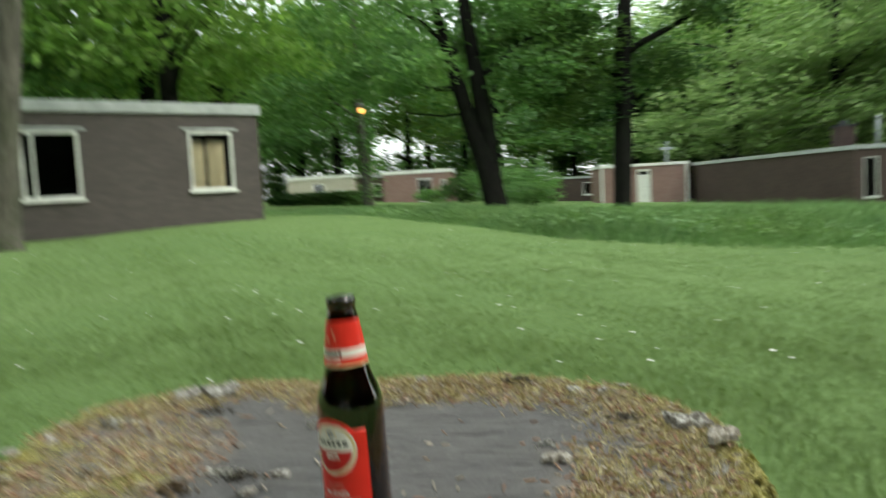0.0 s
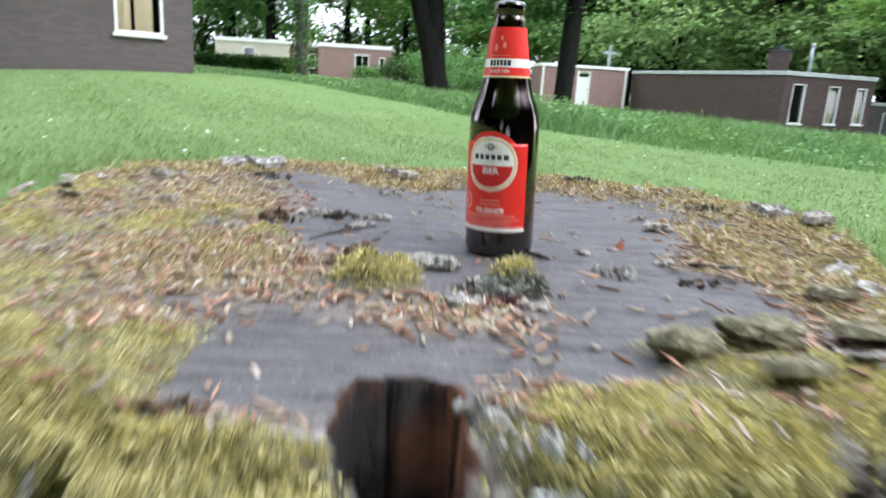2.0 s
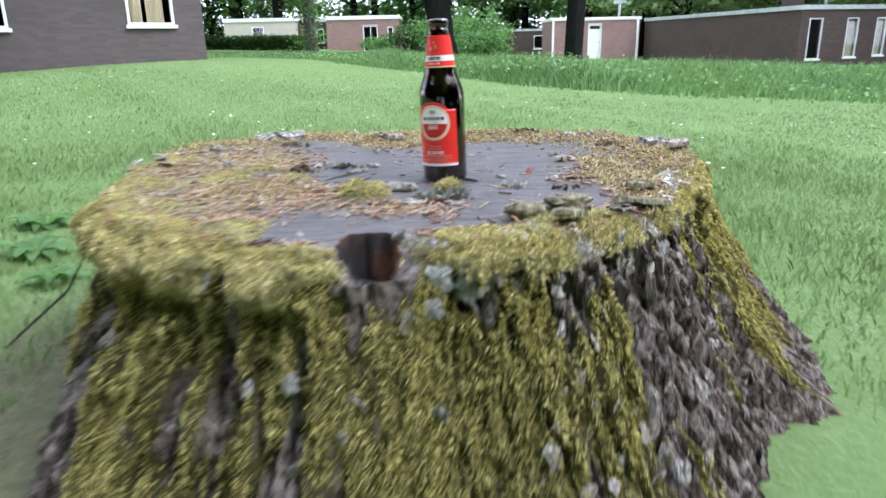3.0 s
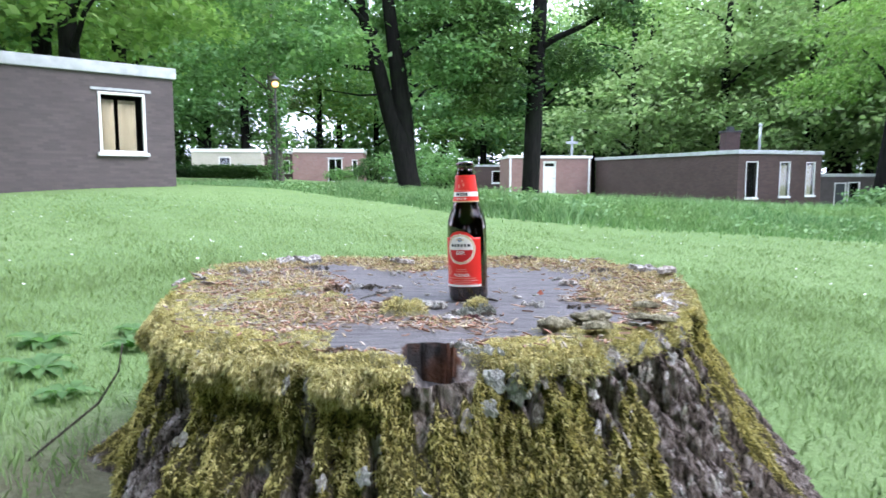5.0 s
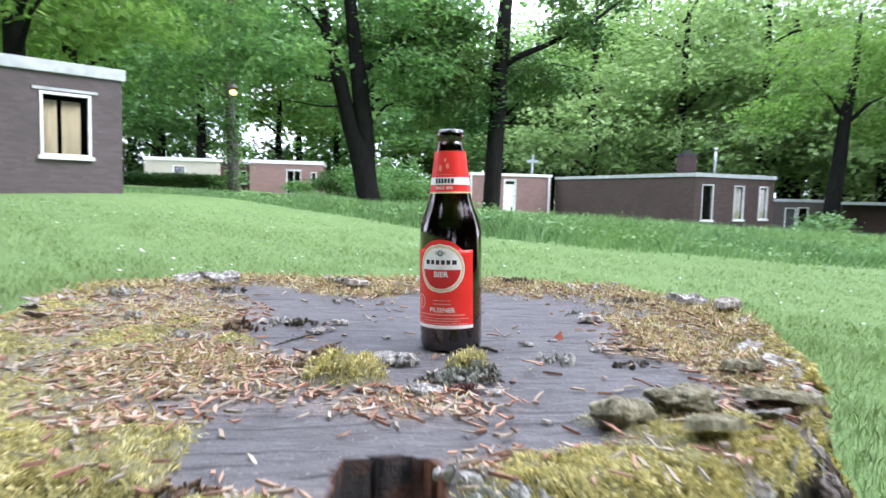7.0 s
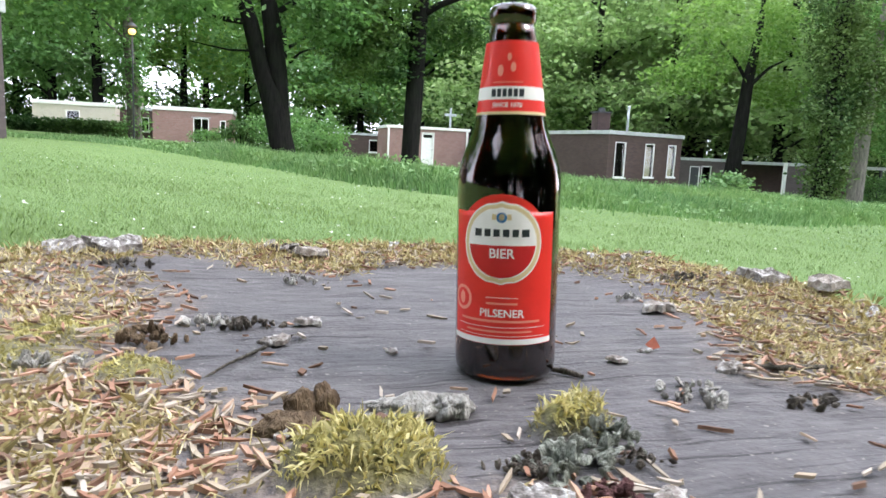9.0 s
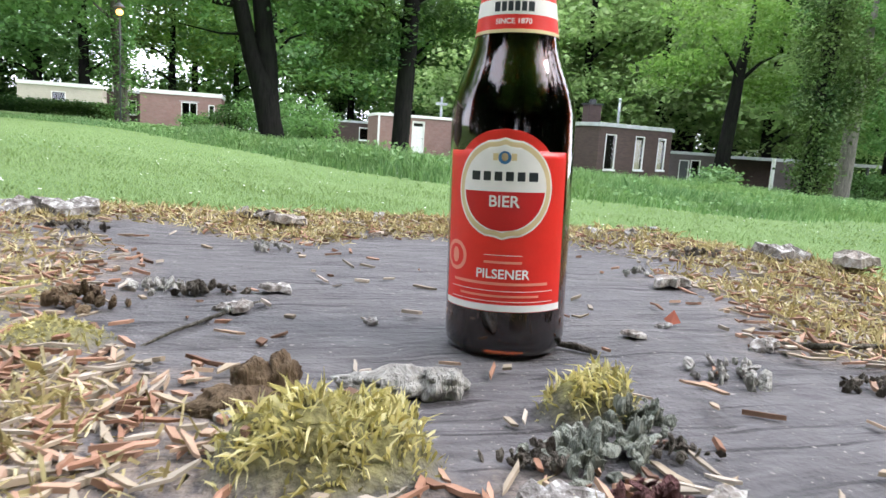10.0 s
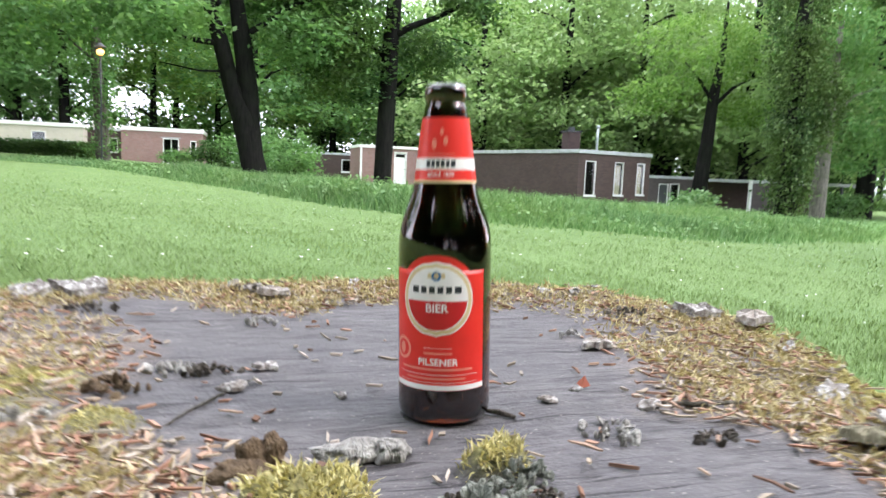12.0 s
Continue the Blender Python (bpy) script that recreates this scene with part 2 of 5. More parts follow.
# ---- ground ----
def build_ground():
    near = np.concatenate([np.linspace(-260, -14, 26)[:-1], np.linspace(-14, 14, 113), np.linspace(14, 260, 26)[1:]])
    xs, ys = near, near + 6
    verts = [(x, y, float(ground_z(x, y)) + (0.012 * noise.noise((x * 3, y * 3, 0)) if abs(x) < 14 else 0)) for y in ys for x in xs]
    n = len(xs)
    faces = [(j * n + i, j * n + i + 1, (j + 1) * n + i + 1, (j + 1) * n + i) for j in range(len(ys) - 1) for i in range(n - 1)]
    ob = from_lists("ground", verts, faces, make_ground(), smooth=True)
    mask = ob.data.attributes.new("soil", "FLOAT", "POINT")
    mask.data.foreach_set("value", [0.85 * max(0.0, min(1.0, (0.62 - math.hypot(x + 0.32, y + 0.05) + 0.3 * noise.noise((x * 4, y * 4, 5))) / 0.2)) for x, y, z in verts])
    tagged(ob, "mown green lawn sloping gently down beside the houses", "lawn", kind="structure")


build_ground()


# ---- grass, weeds and small flowers ----
def weed_edge(x):
    """The line where the mown lawn ends and the tall weeds begin."""
    return np.interp(x, [-14, -4.5, -3.5, -0.4, 1, 2, 3.3, 5.5, 8, 11, 20, 40], [22, 20, 18.3, 13.3, 9.8, 8.5, 7.7, 7.5, 8.3, 9.8, 16, 24])


def blades(x, y, height, width, rng, lean=0.45):
    n = len(x)
    a = rng.uniform(0, 2 * np.pi, n)
    side = np.stack([np.cos(a), np.sin(a), np.zeros(n)], 1)
    b = rng.uniform(0, 2 * np.pi, n)
    tip = np.stack([np.cos(b), np.sin(b), np.zeros(n)], 1) * (height * lean * rng.uniform(0.2, 1.6, n))[:, None]
    p = np.stack([x, y, ground_z(x, y) - 0.006], 1)
    w = (width * rng.uniform(0.6, 1.3, n))[:, None]
    h = (height * rng.uniform(0.6, 1.25, n))[:, None] * np.array([[0, 0, 1.0]])
    mid = p + h * 0.6 + tip * 0.35
    leaf = np.stack([p - side * w, p + side * w, mid + side * w * 0.7, p + h + tip, mid - side * w * 0.7], 1)
    back = np.cross(leaf[:, 1] - leaf[:, 0], leaf[:, 3] - leaf[:, 0])[:, 1] > 0
    leaf[back] = leaf[back][:, ::-1]
    return leaf


def turf_normals(ob, rng):
    """Lets short blades catch the light like the turf that they make up."""
    n = len(ob.data.vertices)
    up = rng.normal(0, 0.28, (n // 5, 3)) + (0, -0.25, 1.0)
    up /= np.linalg.norm(up, axis=1, keepdims=True)
    ob.data.attributes.new("custom_normal", "FLOAT_VECTOR", "POINT").data.foreach_set("vector", np.repeat(up, 5, 0).astype(np.float32).ravel())


def build_grass():
    rng = np.random.default_rng(3)
    sets = []
    for n, r0, r1, h, w in ((80000, 0.5, 3.0, 0.030, 0.0020), (70000, 2.6, 7.5, 0.026, 0.0038), (40000, 7.0, 20.0, 0.030, 0.010), (45000, 0.5, 9.0, 0.028, 0.0040)):
        r = np.sqrt(rng.uniform(r0**2, r1**2, n))
        r = r * np.exp(rng.normal(0, 0.16, n))
        a = rng.uniform(radians(200 if r1 == 9.0 else -20), radians(340 if r1 == 9.0 else 200), n)
        x, y = r * np.cos(a), r * np.sin(a)
        keep = (y < weed_edge(x) + 0.3) & ~((x > -0.62) & (x < 0.6) & (y > -0.55) & (y < 0.62))
        keep &= rng.uniform(0, 1, n) < np.clip((np.hypot(x, y) - 0.4) / 0.5, 0.25, 1)
        x, y = x[keep], y[keep]
        tall = 1 + 0.22 * np.sin(x * 2.1 + 1) * np.sin(y * 1.7) + 0.18 * np.sin(x * 5.3 + y * 3.1)
        sets.append(blades(x, y, h * tall, w * np.ones(len(x)), rng))
    turf_normals(soup("grass", np.concatenate(sets), GRASS), rng)
    tagged(bpy.data.objects["grass"], "short green grass blades covering the lawn", "grass", kind="stuff")


def build_weeds():
    rng = np.random.default_rng(4)
    n = 110000
    x = np.where(rng.uniform(0, 1, n) < 0.75, rng.uniform(-6, 16, n), rng.uniform(-9, 40, n))
    depth = rng.exponential(4.5, n)
    depth = np.where(depth > 20, rng.uniform(0, 20, n), depth)
    y = weed_edge(x) + depth + rng.normal(0, 0.35, n)
    clump = 0.65 + 0.35 * np.sin(x * 0.9) * np.sin(y * 0.7 + x * 0.4) + 0.25 * np.sin(x * 2.7 + y)
    h = 0.34 * np.clip(clump, 0.3, 1.3) * np.clip((depth + 0.5) / 1.5, 0.4, 1.0) * np.where(x < -2, 0.55, 1.0)
    stems = blades(x, y, h, 0.011 * np.ones(n), rng, 0.45)
    soup("tall_grass", stems, WEED)
    tagged(bpy.data.objects["tall_grass"], "tall uncut grass edging the mown lawn", "tall grass", kind="stuff")
    k = 15000
    x = rng.uniform(-6, 40, k)
    d = rng.exponential(3.5, k) + 0.2
    y = weed_edge(x) + d
    top = 0.34 * np.clip(0.6 + 0.5 * np.sin(x * 0.9) * np.sin(y * 0.7 + x * 0.4), 0.25, 1.2) * np.where(x < -1, 0.5, 1.0)
    c = np.stack([x, y, ground_z(x, y) + top * rng.uniform(0.3, 1.05, k)], 1)
    soup("nettles", scatter_leaves(c, 2, (0.1, 0.1, 0.06), 0.09, rng, 0.7, 1.8), WEED)
    tagged(bpy.data.objects["nettles"], "leafy green nettles growing in the uncut strip", "weeds", kind="stuff")


def build_daisies():
    rng = np.random.default_rng(5)
    n = 700
    r, a = np.sqrt(rng.uniform(1.6**2, 12**2, n)), rng.uniform(radians(5), radians(175), n)
    x, y = r * np.cos(a), r * np.sin(a)
    ok = y < weed_edge(x)
    x, y = x[ok], y[ok]
    z = ground_z(x, y) + rng.uniform(0.045, 0.075, len(x))
    ang = np.arange(6) * np.pi / 3
    ring = np.stack([np.cos(ang), np.sin(ang), 0.25 * np.sin(ang * 2 + 1)], 1)
    s = rng.uniform(0.005, 0.011, len(x))[:, None, None]
    soup("daisies", np.stack([x, y, z], 1)[:, None, :] + ring[None] * s, plain("daisy_petal", (0.85, 0.85, 0.8), 0.7, 0.2))
    tagged(bpy.data.objects["daisies"], "tiny white daisies dotted over the lawn", "daisies", kind="stuff")


build_grass()
build_weeds()
build_daisies()


def build_docks():
    rng = np.random.default_rng(6)
    for i, (x, y, s) in enumerate(((-1.02, 0.62, 1.0), (-0.88, 0.85, 0.9), (-1.22, 0.45, 1.1), (-0.86, 0.42, 0.7), (-1.15, 0.9, 1.0), (-1.05, 0.30, 0.9), (-1.3, 0.7, 1.0), (-0.95, 1.05, 0.9), (-1.35, 0.2, 0.9), (-0.98, 0.2, 0.8))):
        p = thing("dock_plant", pose(x, y, float(ground_z(x, y)), 0, 0, i * 50), "broad-leaved green plant growing beside the stump", "plant", "broad-leaved plants by the stump")
        verts, faces = [], []
        for k in range(13):
            a, L, W = k * 2.4 + i, s * rng.uniform(0.05, 0.10), s * rng.uniform(0.016, 0.026)
            d, n = Vector((math.cos(a), math.sin(a), 0)), Vector((-math.sin(a), math.cos(a), 0))
            rise = rng.uniform(0.25, 0.9)
            for j in range(6):
                t = j / 5
                c = d * (0.01 + L * t) + Vector((0, 0, L * (rise * t - 0.55 * t * t) + 0.01))
                w = W * math.sin(math.pi * min(0.97, t * 0.9 + 0.08))
                verts += [c - n * w + Vector((0, 0, w * 0.35)), c, c + n * w + Vector((0, 0, w * 0.35))]
            b = len(verts) - 18
            for j in range(5):
                q = b + 3 * j
                faces += [(q, q + 1, q + 4, q + 3), (q + 1, q + 2, q + 5, q + 4)]
        from_lists("leaves", verts, faces, LEAF_MID, p, "", True)


build_docks()


# ---- houses ----
def wall_mesh(bm, length, z0, z1, thick, holes, place):
    """A wall along +x with rectangular holes (x0, x1, z0, z1), moved by place."""
    xs = sorted({0.0, length, *(v for h in holes for v in h[:2])})
    zs = sorted({z0, z1, *(v for h in holes for v in h[2:])})
    for xa, xb in zip(xs, xs[1:]):
        for za, zb in zip(zs, zs[1:]):
            mx, mz = (xa + xb) / 2, (za + zb) / 2
            if not any(h[0] < mx < h[1] and h[2] < mz < h[3] for h in holes):
                box(bm, xa, xb, 0, thick, za, zb)
    bmesh.ops.remove_doubles(bm, verts=bm.verts, dist=0.0005)
    bmesh.ops.transform(bm, matrix=place, verts=bm.verts)


def window(parent, place, w, z0, z1, curtain=None, lintel=True, bar=0.06, mullion=None):
    """A framed window in a wall along +x; place is its left corner on the wall's face."""
    bm = bmesh.new()
    d0, d1 = -0.025, 0.07
    for dims in ((0, bar, d0, d1, z0, z1), (w - bar, w, d0, d1, z0, z1), (bar, w - bar, d0, d1, z1 - bar, z1), (bar, w - bar, d0, d1, z0, z0 + bar)):
        box(bm, *dims, bevel=0.006)
    if mullion:
        box(bm, mullion - 0.025, mullion + 0.025, d0, d1, z0 + bar, z1 - bar)
    frame_ob = part("window", bm, WHITE, parent, "white-painted timber window")
    frame_ob.matrix_local = place
    pane = box_part("pane", (bar, w - bar, 0.03, 0.038, z0 + bar, z1 - bar), PANE, frame_ob, "dark clear glass pane")
    pane.visible_shadow = False
    box_part("sill", (-0.05, w + 0.05, -0.09, d0 - 0.002, z0 - 0.07, z0 + 0.015), WHITE, frame_ob, "", 0.008)
    if lintel:
        box_part("lintel", (-0.14, w + 0.14, -0.03, -0.003, z1 + 0.03, z1 + 0.09), TRIM, frame_ob)
    if curtain:
        for a, b in curtain:
            verts, faces = [], []
            n = 24
            for i in range(n + 1):
                x = a + (b - a) * i / n
                y = 0.17 + 0.025 * math.sin(i * 1.9) + 0.01 * math.sin(i * 4.1)
                verts += [(x, y, z0 + 0.02), (x, y, z1 - 0.16), (x, y + 0.012, z1 - 0.16), (x, y + 0.012, z0 + 0.02)]
            for i in range(n):
                k = 4 * i
                faces += [(k, k + 4, k + 5, k + 1), (k + 1, k + 5, k + 6, k + 2), (k + 2, k + 6, k + 7, k + 3)]
            from_lists("curtain", verts, faces, CURTAIN, frame_ob, "cream curtain hanging half drawn", True)
    return frame_ob


def flat_house(name, x, y, z, angle, W, D, H, brick, label, front=(), trim=TRIM, trim_h=0.2):
    """A flat-roofed brick house: front along local +x at y=0, its left side along +y at x=0. Openings: (start, width, z0, z1)."""
    h = thing(name, pose(x, y, z, 0, 0, angle), label, "house", "flat-roofed holiday houses")
    T, sink = 0.24, -1.0
    holes = lambda rows: [(a, a + w, b, c) for a, w, b, c in rows]
    for length, gaps, place in ((W, holes(front), Matrix()), (W, [], pose(0, D - T, 0)), (D - 2 * T, [], pose(0, D - T, 0, 0, 0, -90)), (D - 2 * T, [], pose(W, T, 0, 0, 0, 90))):
        bm = bmesh.new()
        wall_mesh(bm, length, sink, H, T, gaps, place)
        part("wall", bm, brick, h)
    # floor and added partition, room shade painted into their colour
    box_part("floor_slab", (T, W - T, T, D - T, -0.2, 0.0), ROOM_SHADE, h)
    box_part("partition", (T, W - T, min(2.6, D - 0.5), min(2.68, D - 0.4), 0.0, H), ROOM_SHADE, h)
    box_part("roof", (0.02, W - 0.02, 0.02, D - 0.02, H, H + 0.1), ROOFING, h)
    bm = bmesh.new()
    o = 0.07
    for dims in ((-o, W + o, -o, 0.12, H - 0.02, H + trim_h), (-o, W + o, D - 0.12, D + o, H - 0.02, H + trim_h), (-o, 0.12, 0.12, D - 0.12, H - 0.02, H + trim_h), (W - 0.12, W + o, 0.12, D - 0.12, H - 0.02, H + trim_h)):
        box(bm, *dims, bevel=0.012)
    part("roof_trim", bm, trim, h, "pale grey roof edge trim")
    return h


def door(parent, x, w, z0, z1, mat, label):
    d = box_part("door", (x + 0.05, x + w - 0.05, 0.05, 0.1, z0, z1 - 0.05), mat, parent, label, 0.006)
    bm = bmesh.new()
    for dims in ((x, x + 0.05, -0.01, 0.12, z0, z1), (x + w - 0.05, x + w, -0.01, 0.12, z0, z1), (x + 0.05, x + w - 0.05, -0.01, 0.12, z1 - 0.05, z1)):
        box(bm, *dims)
    part("frame", bm, WHITE, d)
    box_part("handle", (x + w - 0.17, x + w - 0.08, 0.0, 0.05, z0 + 1.0, z0 + 1.03), DARK_METAL, d)
    return d


def build_houses():
    # the near house
    ax, ay = -5.6, 16.0
    NEAR_TURN, L = 36.6, 9.0
    ox, oy = ax - L * math.cos(radians(NEAR_TURN)), ay - L * math.sin(radians(NEAR_TURN))
    wins = [(L - 1.70, 1.03, 0.79, 2.19), (L - 5.13, 1.12, 0.72, 2.19)]
    h = flat_house("near_house", ox, oy, 0.48, NEAR_TURN, L, 7.0, 2.62, BRICK_GREY, "grey-brown brick flat-roofed house beside the lawn", wins, trim_h=0.24)
    window(h, pose(wins[0][0], 0, 0), 1.03, 0.79, 2.19, curtain=((0.06, 0.38), (0.47, 0.86)))
    window(h, pose(wins[1][0], 0, 0), 1.12, 0.72, 2.19, mullion=0.24)

    # the dark brick house with three tall windows
    wins = [(0.44, 0.7, 0.45, 2.2), (2.42, 0.62, 0.5, 2.2), (4.0, 0.55, 0.55, 2.2)]
    h = flat_house("dark_brick_house", 16.05, 30.0, -0.68, 12.5, 4.95, 13.6, 2.58, BRICK_DARK, "dark brick flat-roofed house with three tall windows", wins, trim_h=0.17)
    for a, w, b, c in wins:
        window(h, pose(a, 0, 0), w, b, c, bar=0.04, lintel=False, curtain=None if a < 1 else ((w * 0.3, w - 0.05),))
    chim = thing("chimney", pose(17.6, 34.0, 1.95), "dark square brick chimney on the flat roof", "chimney")
    box_part("shaft", (-0.38, 0.38, -0.38, 0.38, 0.0, 1.2), BRICK_DARK, chim, "", 0.01)
    box_part("cap", (-0.44, 0.44, -0.44, 0.44, 1.2, 1.28), DARK_METAL, chim, "", 0.01)
    box_part("cowl", (-0.15, 0.15, -0.15, 0.15, 1.28, 1.5), DARK_METAL, chim, "", 0.02)
    flue = thing("flue_pipe", pose(18.7, 33.0, 1.95), "thin pale metal flue pipe on the roof", "pipe")
    v, f = [], []
    tube(v, f, [(0, 0, 0), (0, 0, 0.8), (0, 0, 1.5)], [0.07, 0.07, 0.07], 10)
    from_lists("pipe", v, f, ZINC, flue, "", True)
    v, f = [], []
    tube(v, f, [(0, 0, 1.48), (0, 0, 1.52), (0, 0, 1.6)], [0.11, 0.12, 0.05], 10)
    from_lists("cowl", v, f, ZINC, flue, "", True)

    # its lower red wing with a white door
    h = flat_house("red_brick_shed", 7.2, 43.0, -0.3, 0, 5.5, 4.0, 2.33, BRICK_RED, "low red brick shed with a white door", [(2.28, 0.85, 0.0, 2.12)], trim=WHITE, trim_h=0.16)
    door(h, 2.28, 0.85, 0.0, 2.12, WHITE, "white door with a small dark light")
    # the pane's dark is painted room shade
    box_part("door_light", (2.4, 3.0, 0.04, 0.052, 1.78, 1.98), ROOM_SHADE, h)
    box_part("downpipe", (5.3, 5.42, -0.1, -0.01, -0.3, 2.3), WHITE, h, "white downpipe at the corner")
    box_part("downpipe", (0.02, 0.14, -0.1, -0.01, -0.3, 2.3), WHITE, h, "white downpipe at the corner")
    vent = thing("roof_vent", pose(12.0, 45.4, 2.1), "pale metal vent cross on the shed roof", "vent")
    box_part("post", (-0.07, 0.07, -0.07, 0.07, 0, 1.55), ZINC, vent, "", 0.01)
    box_part("crosspiece", (-0.42, 0.42, -0.09, 0.09, 0.98, 1.16), ZINC, vent, "", 0.02)

    # far red house, its brown middle and the cream end
    h = flat_house("pink_brick_house", -8.75, 55.0, 0.3, 0, 5.75, 6.0, 2.5, BRICK_RED, "pinkish red brick house with white roof edge", [(2.9, 1.15, 0.1, 2.0), (4.85, 0.45, 0.3, 1.9)], trim=WHITE, trim_h=0.27)
    window(h, pose(2.9, 0, 0), 1.15, 0.1, 2.0, lintel=True, mullion=0.6)
    window(h, pose(4.85, 0, 0), 0.45, 0.3, 1.9, lintel=False)
    h = flat_house("brown_brick_house", -12.2, 57.0, 0.3, 0, 3.3, 5.0, 2.45, BRICK_DARK, "brown brick house half hidden behind a trunk", [(2.3, 0.6, 0.8, 1.9)], trim_h=0.15)
    window(h, pose(2.3, 0, 0), 0.6, 0.8, 1.9, lintel=False)
    box_part("chimney", (0.9, 2.1, 1.5, 2.4, 2.55, 3.7), BRICK_CREAM, h, "pale block chimney", 0.02)
    h = flat_house("cream_house", -17.0, 55.5, 0.5, 0, 5.6, 6.0, 2.3, BRICK_CREAM, "cream rendered flat-roofed house behind a hedge", [(2.2, 0.95, 0.9, 1.9), (4.0, 0.8, 0.7, 1.3)], trim=WHITE, trim_h=0.25)
    window(h, pose(2.2, 0, 0), 0.95, 0.9, 1.9, lintel=False)
    window(h, pose(4.0, 0, 0), 0.8, 0.7, 1.3, lintel=False)

    # a low house seen between trunk and shed
    h = flat_house("low_brown_house", 4.6, 54.0, -0.2, 0, 4.6, 5.0, 1.85, BRICK_DARK, "low brown house between trunk and shed", [(3.0, 1.0, 0.5, 1.5)], trim_h=0.15)
    window(h, pose(3.0, 0, 0), 1.0, 0.5, 1.5, lintel=False)

    # far grey house down the slope
    h = flat_house("grey_house", 26.6, 40.0, -1.35, -4, 4.3, 5.0, 2.2, BRICK_GREY, "grey brick house with a white framed door", [(1.0, 0.75, 0.0, 1.8), (1.85, 0.75, 0.2, 1.85), (3.6, 0.45, 0.8, 1.8)], trim_h=0.17)
    window(h, pose(1.85, 0, 0), 0.75, 0.2, 1.85, lintel=False)
    window(h, pose(3.6, 0, 0), 0.45, 0.8, 1.8, lintel=False)
    door(h, 1.0, 0.75, 0.0, 1.8, DARK_METAL, "dark door")
    c = thing("white_car", pose(32.2, 43.5, -1.45), "white car roof parked beyond the grey house", "car")
    bm = bmesh.new()
    box(bm, -1.9, 1.9, -0.8, 0.8, 0.3, 0.9, bevel=0.12)
    box(bm, -1.1, 1.2, -0.7, 0.7, 0.9, 1.45, bevel=0.2)
    part("body", bm, WHITE, c)
    for wx in (-1.2, 1.2):
        v, f = [], []
        tube(v, f, [(wx, -0.82, 0.3), (wx, -0.6, 0.3)], [0.31, 0.31], 18)
        from_lists("wheel", v, f, DARK_METAL, c, "dark wheel")

    # an open-fronted carport
    c = thing("carport", pose(31.1, 35.0, -1.35), "low flat-roofed carport with a pale roof edge", "carport")
    box_part("roof", (0, 10.0, 0, 5.0, 2.1, 2.3), TRIM, c, "pale roof edge", 0.02)
    box_part("side_wall", (0.05, 2.6, 0.1, 0.3, -0.8, 2.1), BRICK_GREY, c, "grey brick side wall")
    box_part("back_wall", (0.05, 9.9, 4.6, 4.8, -0.8, 2.1), BRICK_DARK, c, "dark back wall")
    box_part("corner_post", (-0.12, 0.04, 0.0, 0.2, -0.8, 2.28), WHITE, c, "white corner post", 0.01)
    for px in (5.0, 7.4, 9.8):
        box_part("post", (px, px + 0.14, 0.1, 0.24, -0.8, 2.1), DARK_METAL, c)


build_houses()


# ---- trees ----
def crown_points(rng, n, centre, radii, hollow=0.45):
    d = rng.normal(0, 1, (n, 3))
    d /= np.linalg.norm(d, axis=1, keepdims=True)
    r = rng.uniform(hollow, 1, (n, 1)) ** 0.6
    lumps = 1 + 0.22 * np.sin(d[:, :1] * 5 + centre[0]) * np.cos(d[:, 1:2] * 4 + 1) + 0.15 * np.sin(d[:, 2:] * 7)
    return np.asarray(centre) + d * r * lumps * np.asarray(radii)


def tree(name, label, m, stems, limbs, crowns, leaf, bark, seed, leaf_size=0.3, per=22, spread=(0.55, 0.55, 0.22), group="", flat=0.5):
    """stems, limbs: (path, radii); crowns: (number of sprays, centre, radii)."""
    t = thing(name, m, label, "tree", group)
    v, f = [], []
    for path, radii in stems:
        tube(v, f, path, radii, 14, 0.25)
    for path, radii in limbs:
        tube(v, f, path, radii, 7)
    from_lists("trunk", v, f, bark, t, "", True)
    rng = np.random.default_rng(seed)
    pts = np.concatenate([crown_points(rng, n, c, r) for n, c, r in crowns])
    soup("crown", scatter_leaves(pts, per, spread, leaf_size, rng, flat), leaf, t)
    return t


def limb_fan(rng, base, top, height, n, reach):
    out = []
    for i in range(n):
        z = base + (top - base) * (i + rng.uniform(0, 0.8)) / n
        a = rng.uniform(0, 2 * math.pi)
        L = reach * rng.uniform(0.6, 1.1)
        dx, dy = math.cos(a) * L, math.sin(a) * L
        out.append(([(0, 0, z), (dx * 0.4, dy * 0.4, z + L * 0.28), (dx, dy, z + L * 0.42)], [0.11, 0.07, 0.02]))
    return out


def wood_tree(seed, name, height, crown_from, radius, leaf, label, sprays=360, size=0.35, bark=BARK_BACKLIT):
    rng = np.random.default_rng(seed)
    h = height
    lean = rng.uniform(-0.6, 0.6, 2)
    stem = [([(0, 0, -1), (0.05, 0, h * 0.2), (lean[0] * 0.5, lean[1] * 0.5, h * 0.55), (lean[0], lean[1], h * 0.95)], [0.34, 0.26, 0.17, 0.03])]
    mid = (crown_from + h) / 2
    sprays *= 0.8
    crowns = [(int(sprays * 0.55), (0, 0, mid), (radius, radius, (h - crown_from) / 2))]
    for i in range(5):
        a = i * 1.26 + rng.uniform(0, 0.6)
        crowns.append((int(sprays * 0.09), (math.cos(a) * radius * 0.75, math.sin(a) * radius * 0.75, crown_from + (h - crown_from) * rng.uniform(0.1, 0.6)), (radius * 0.5, radius * 0.5, 1.3)))
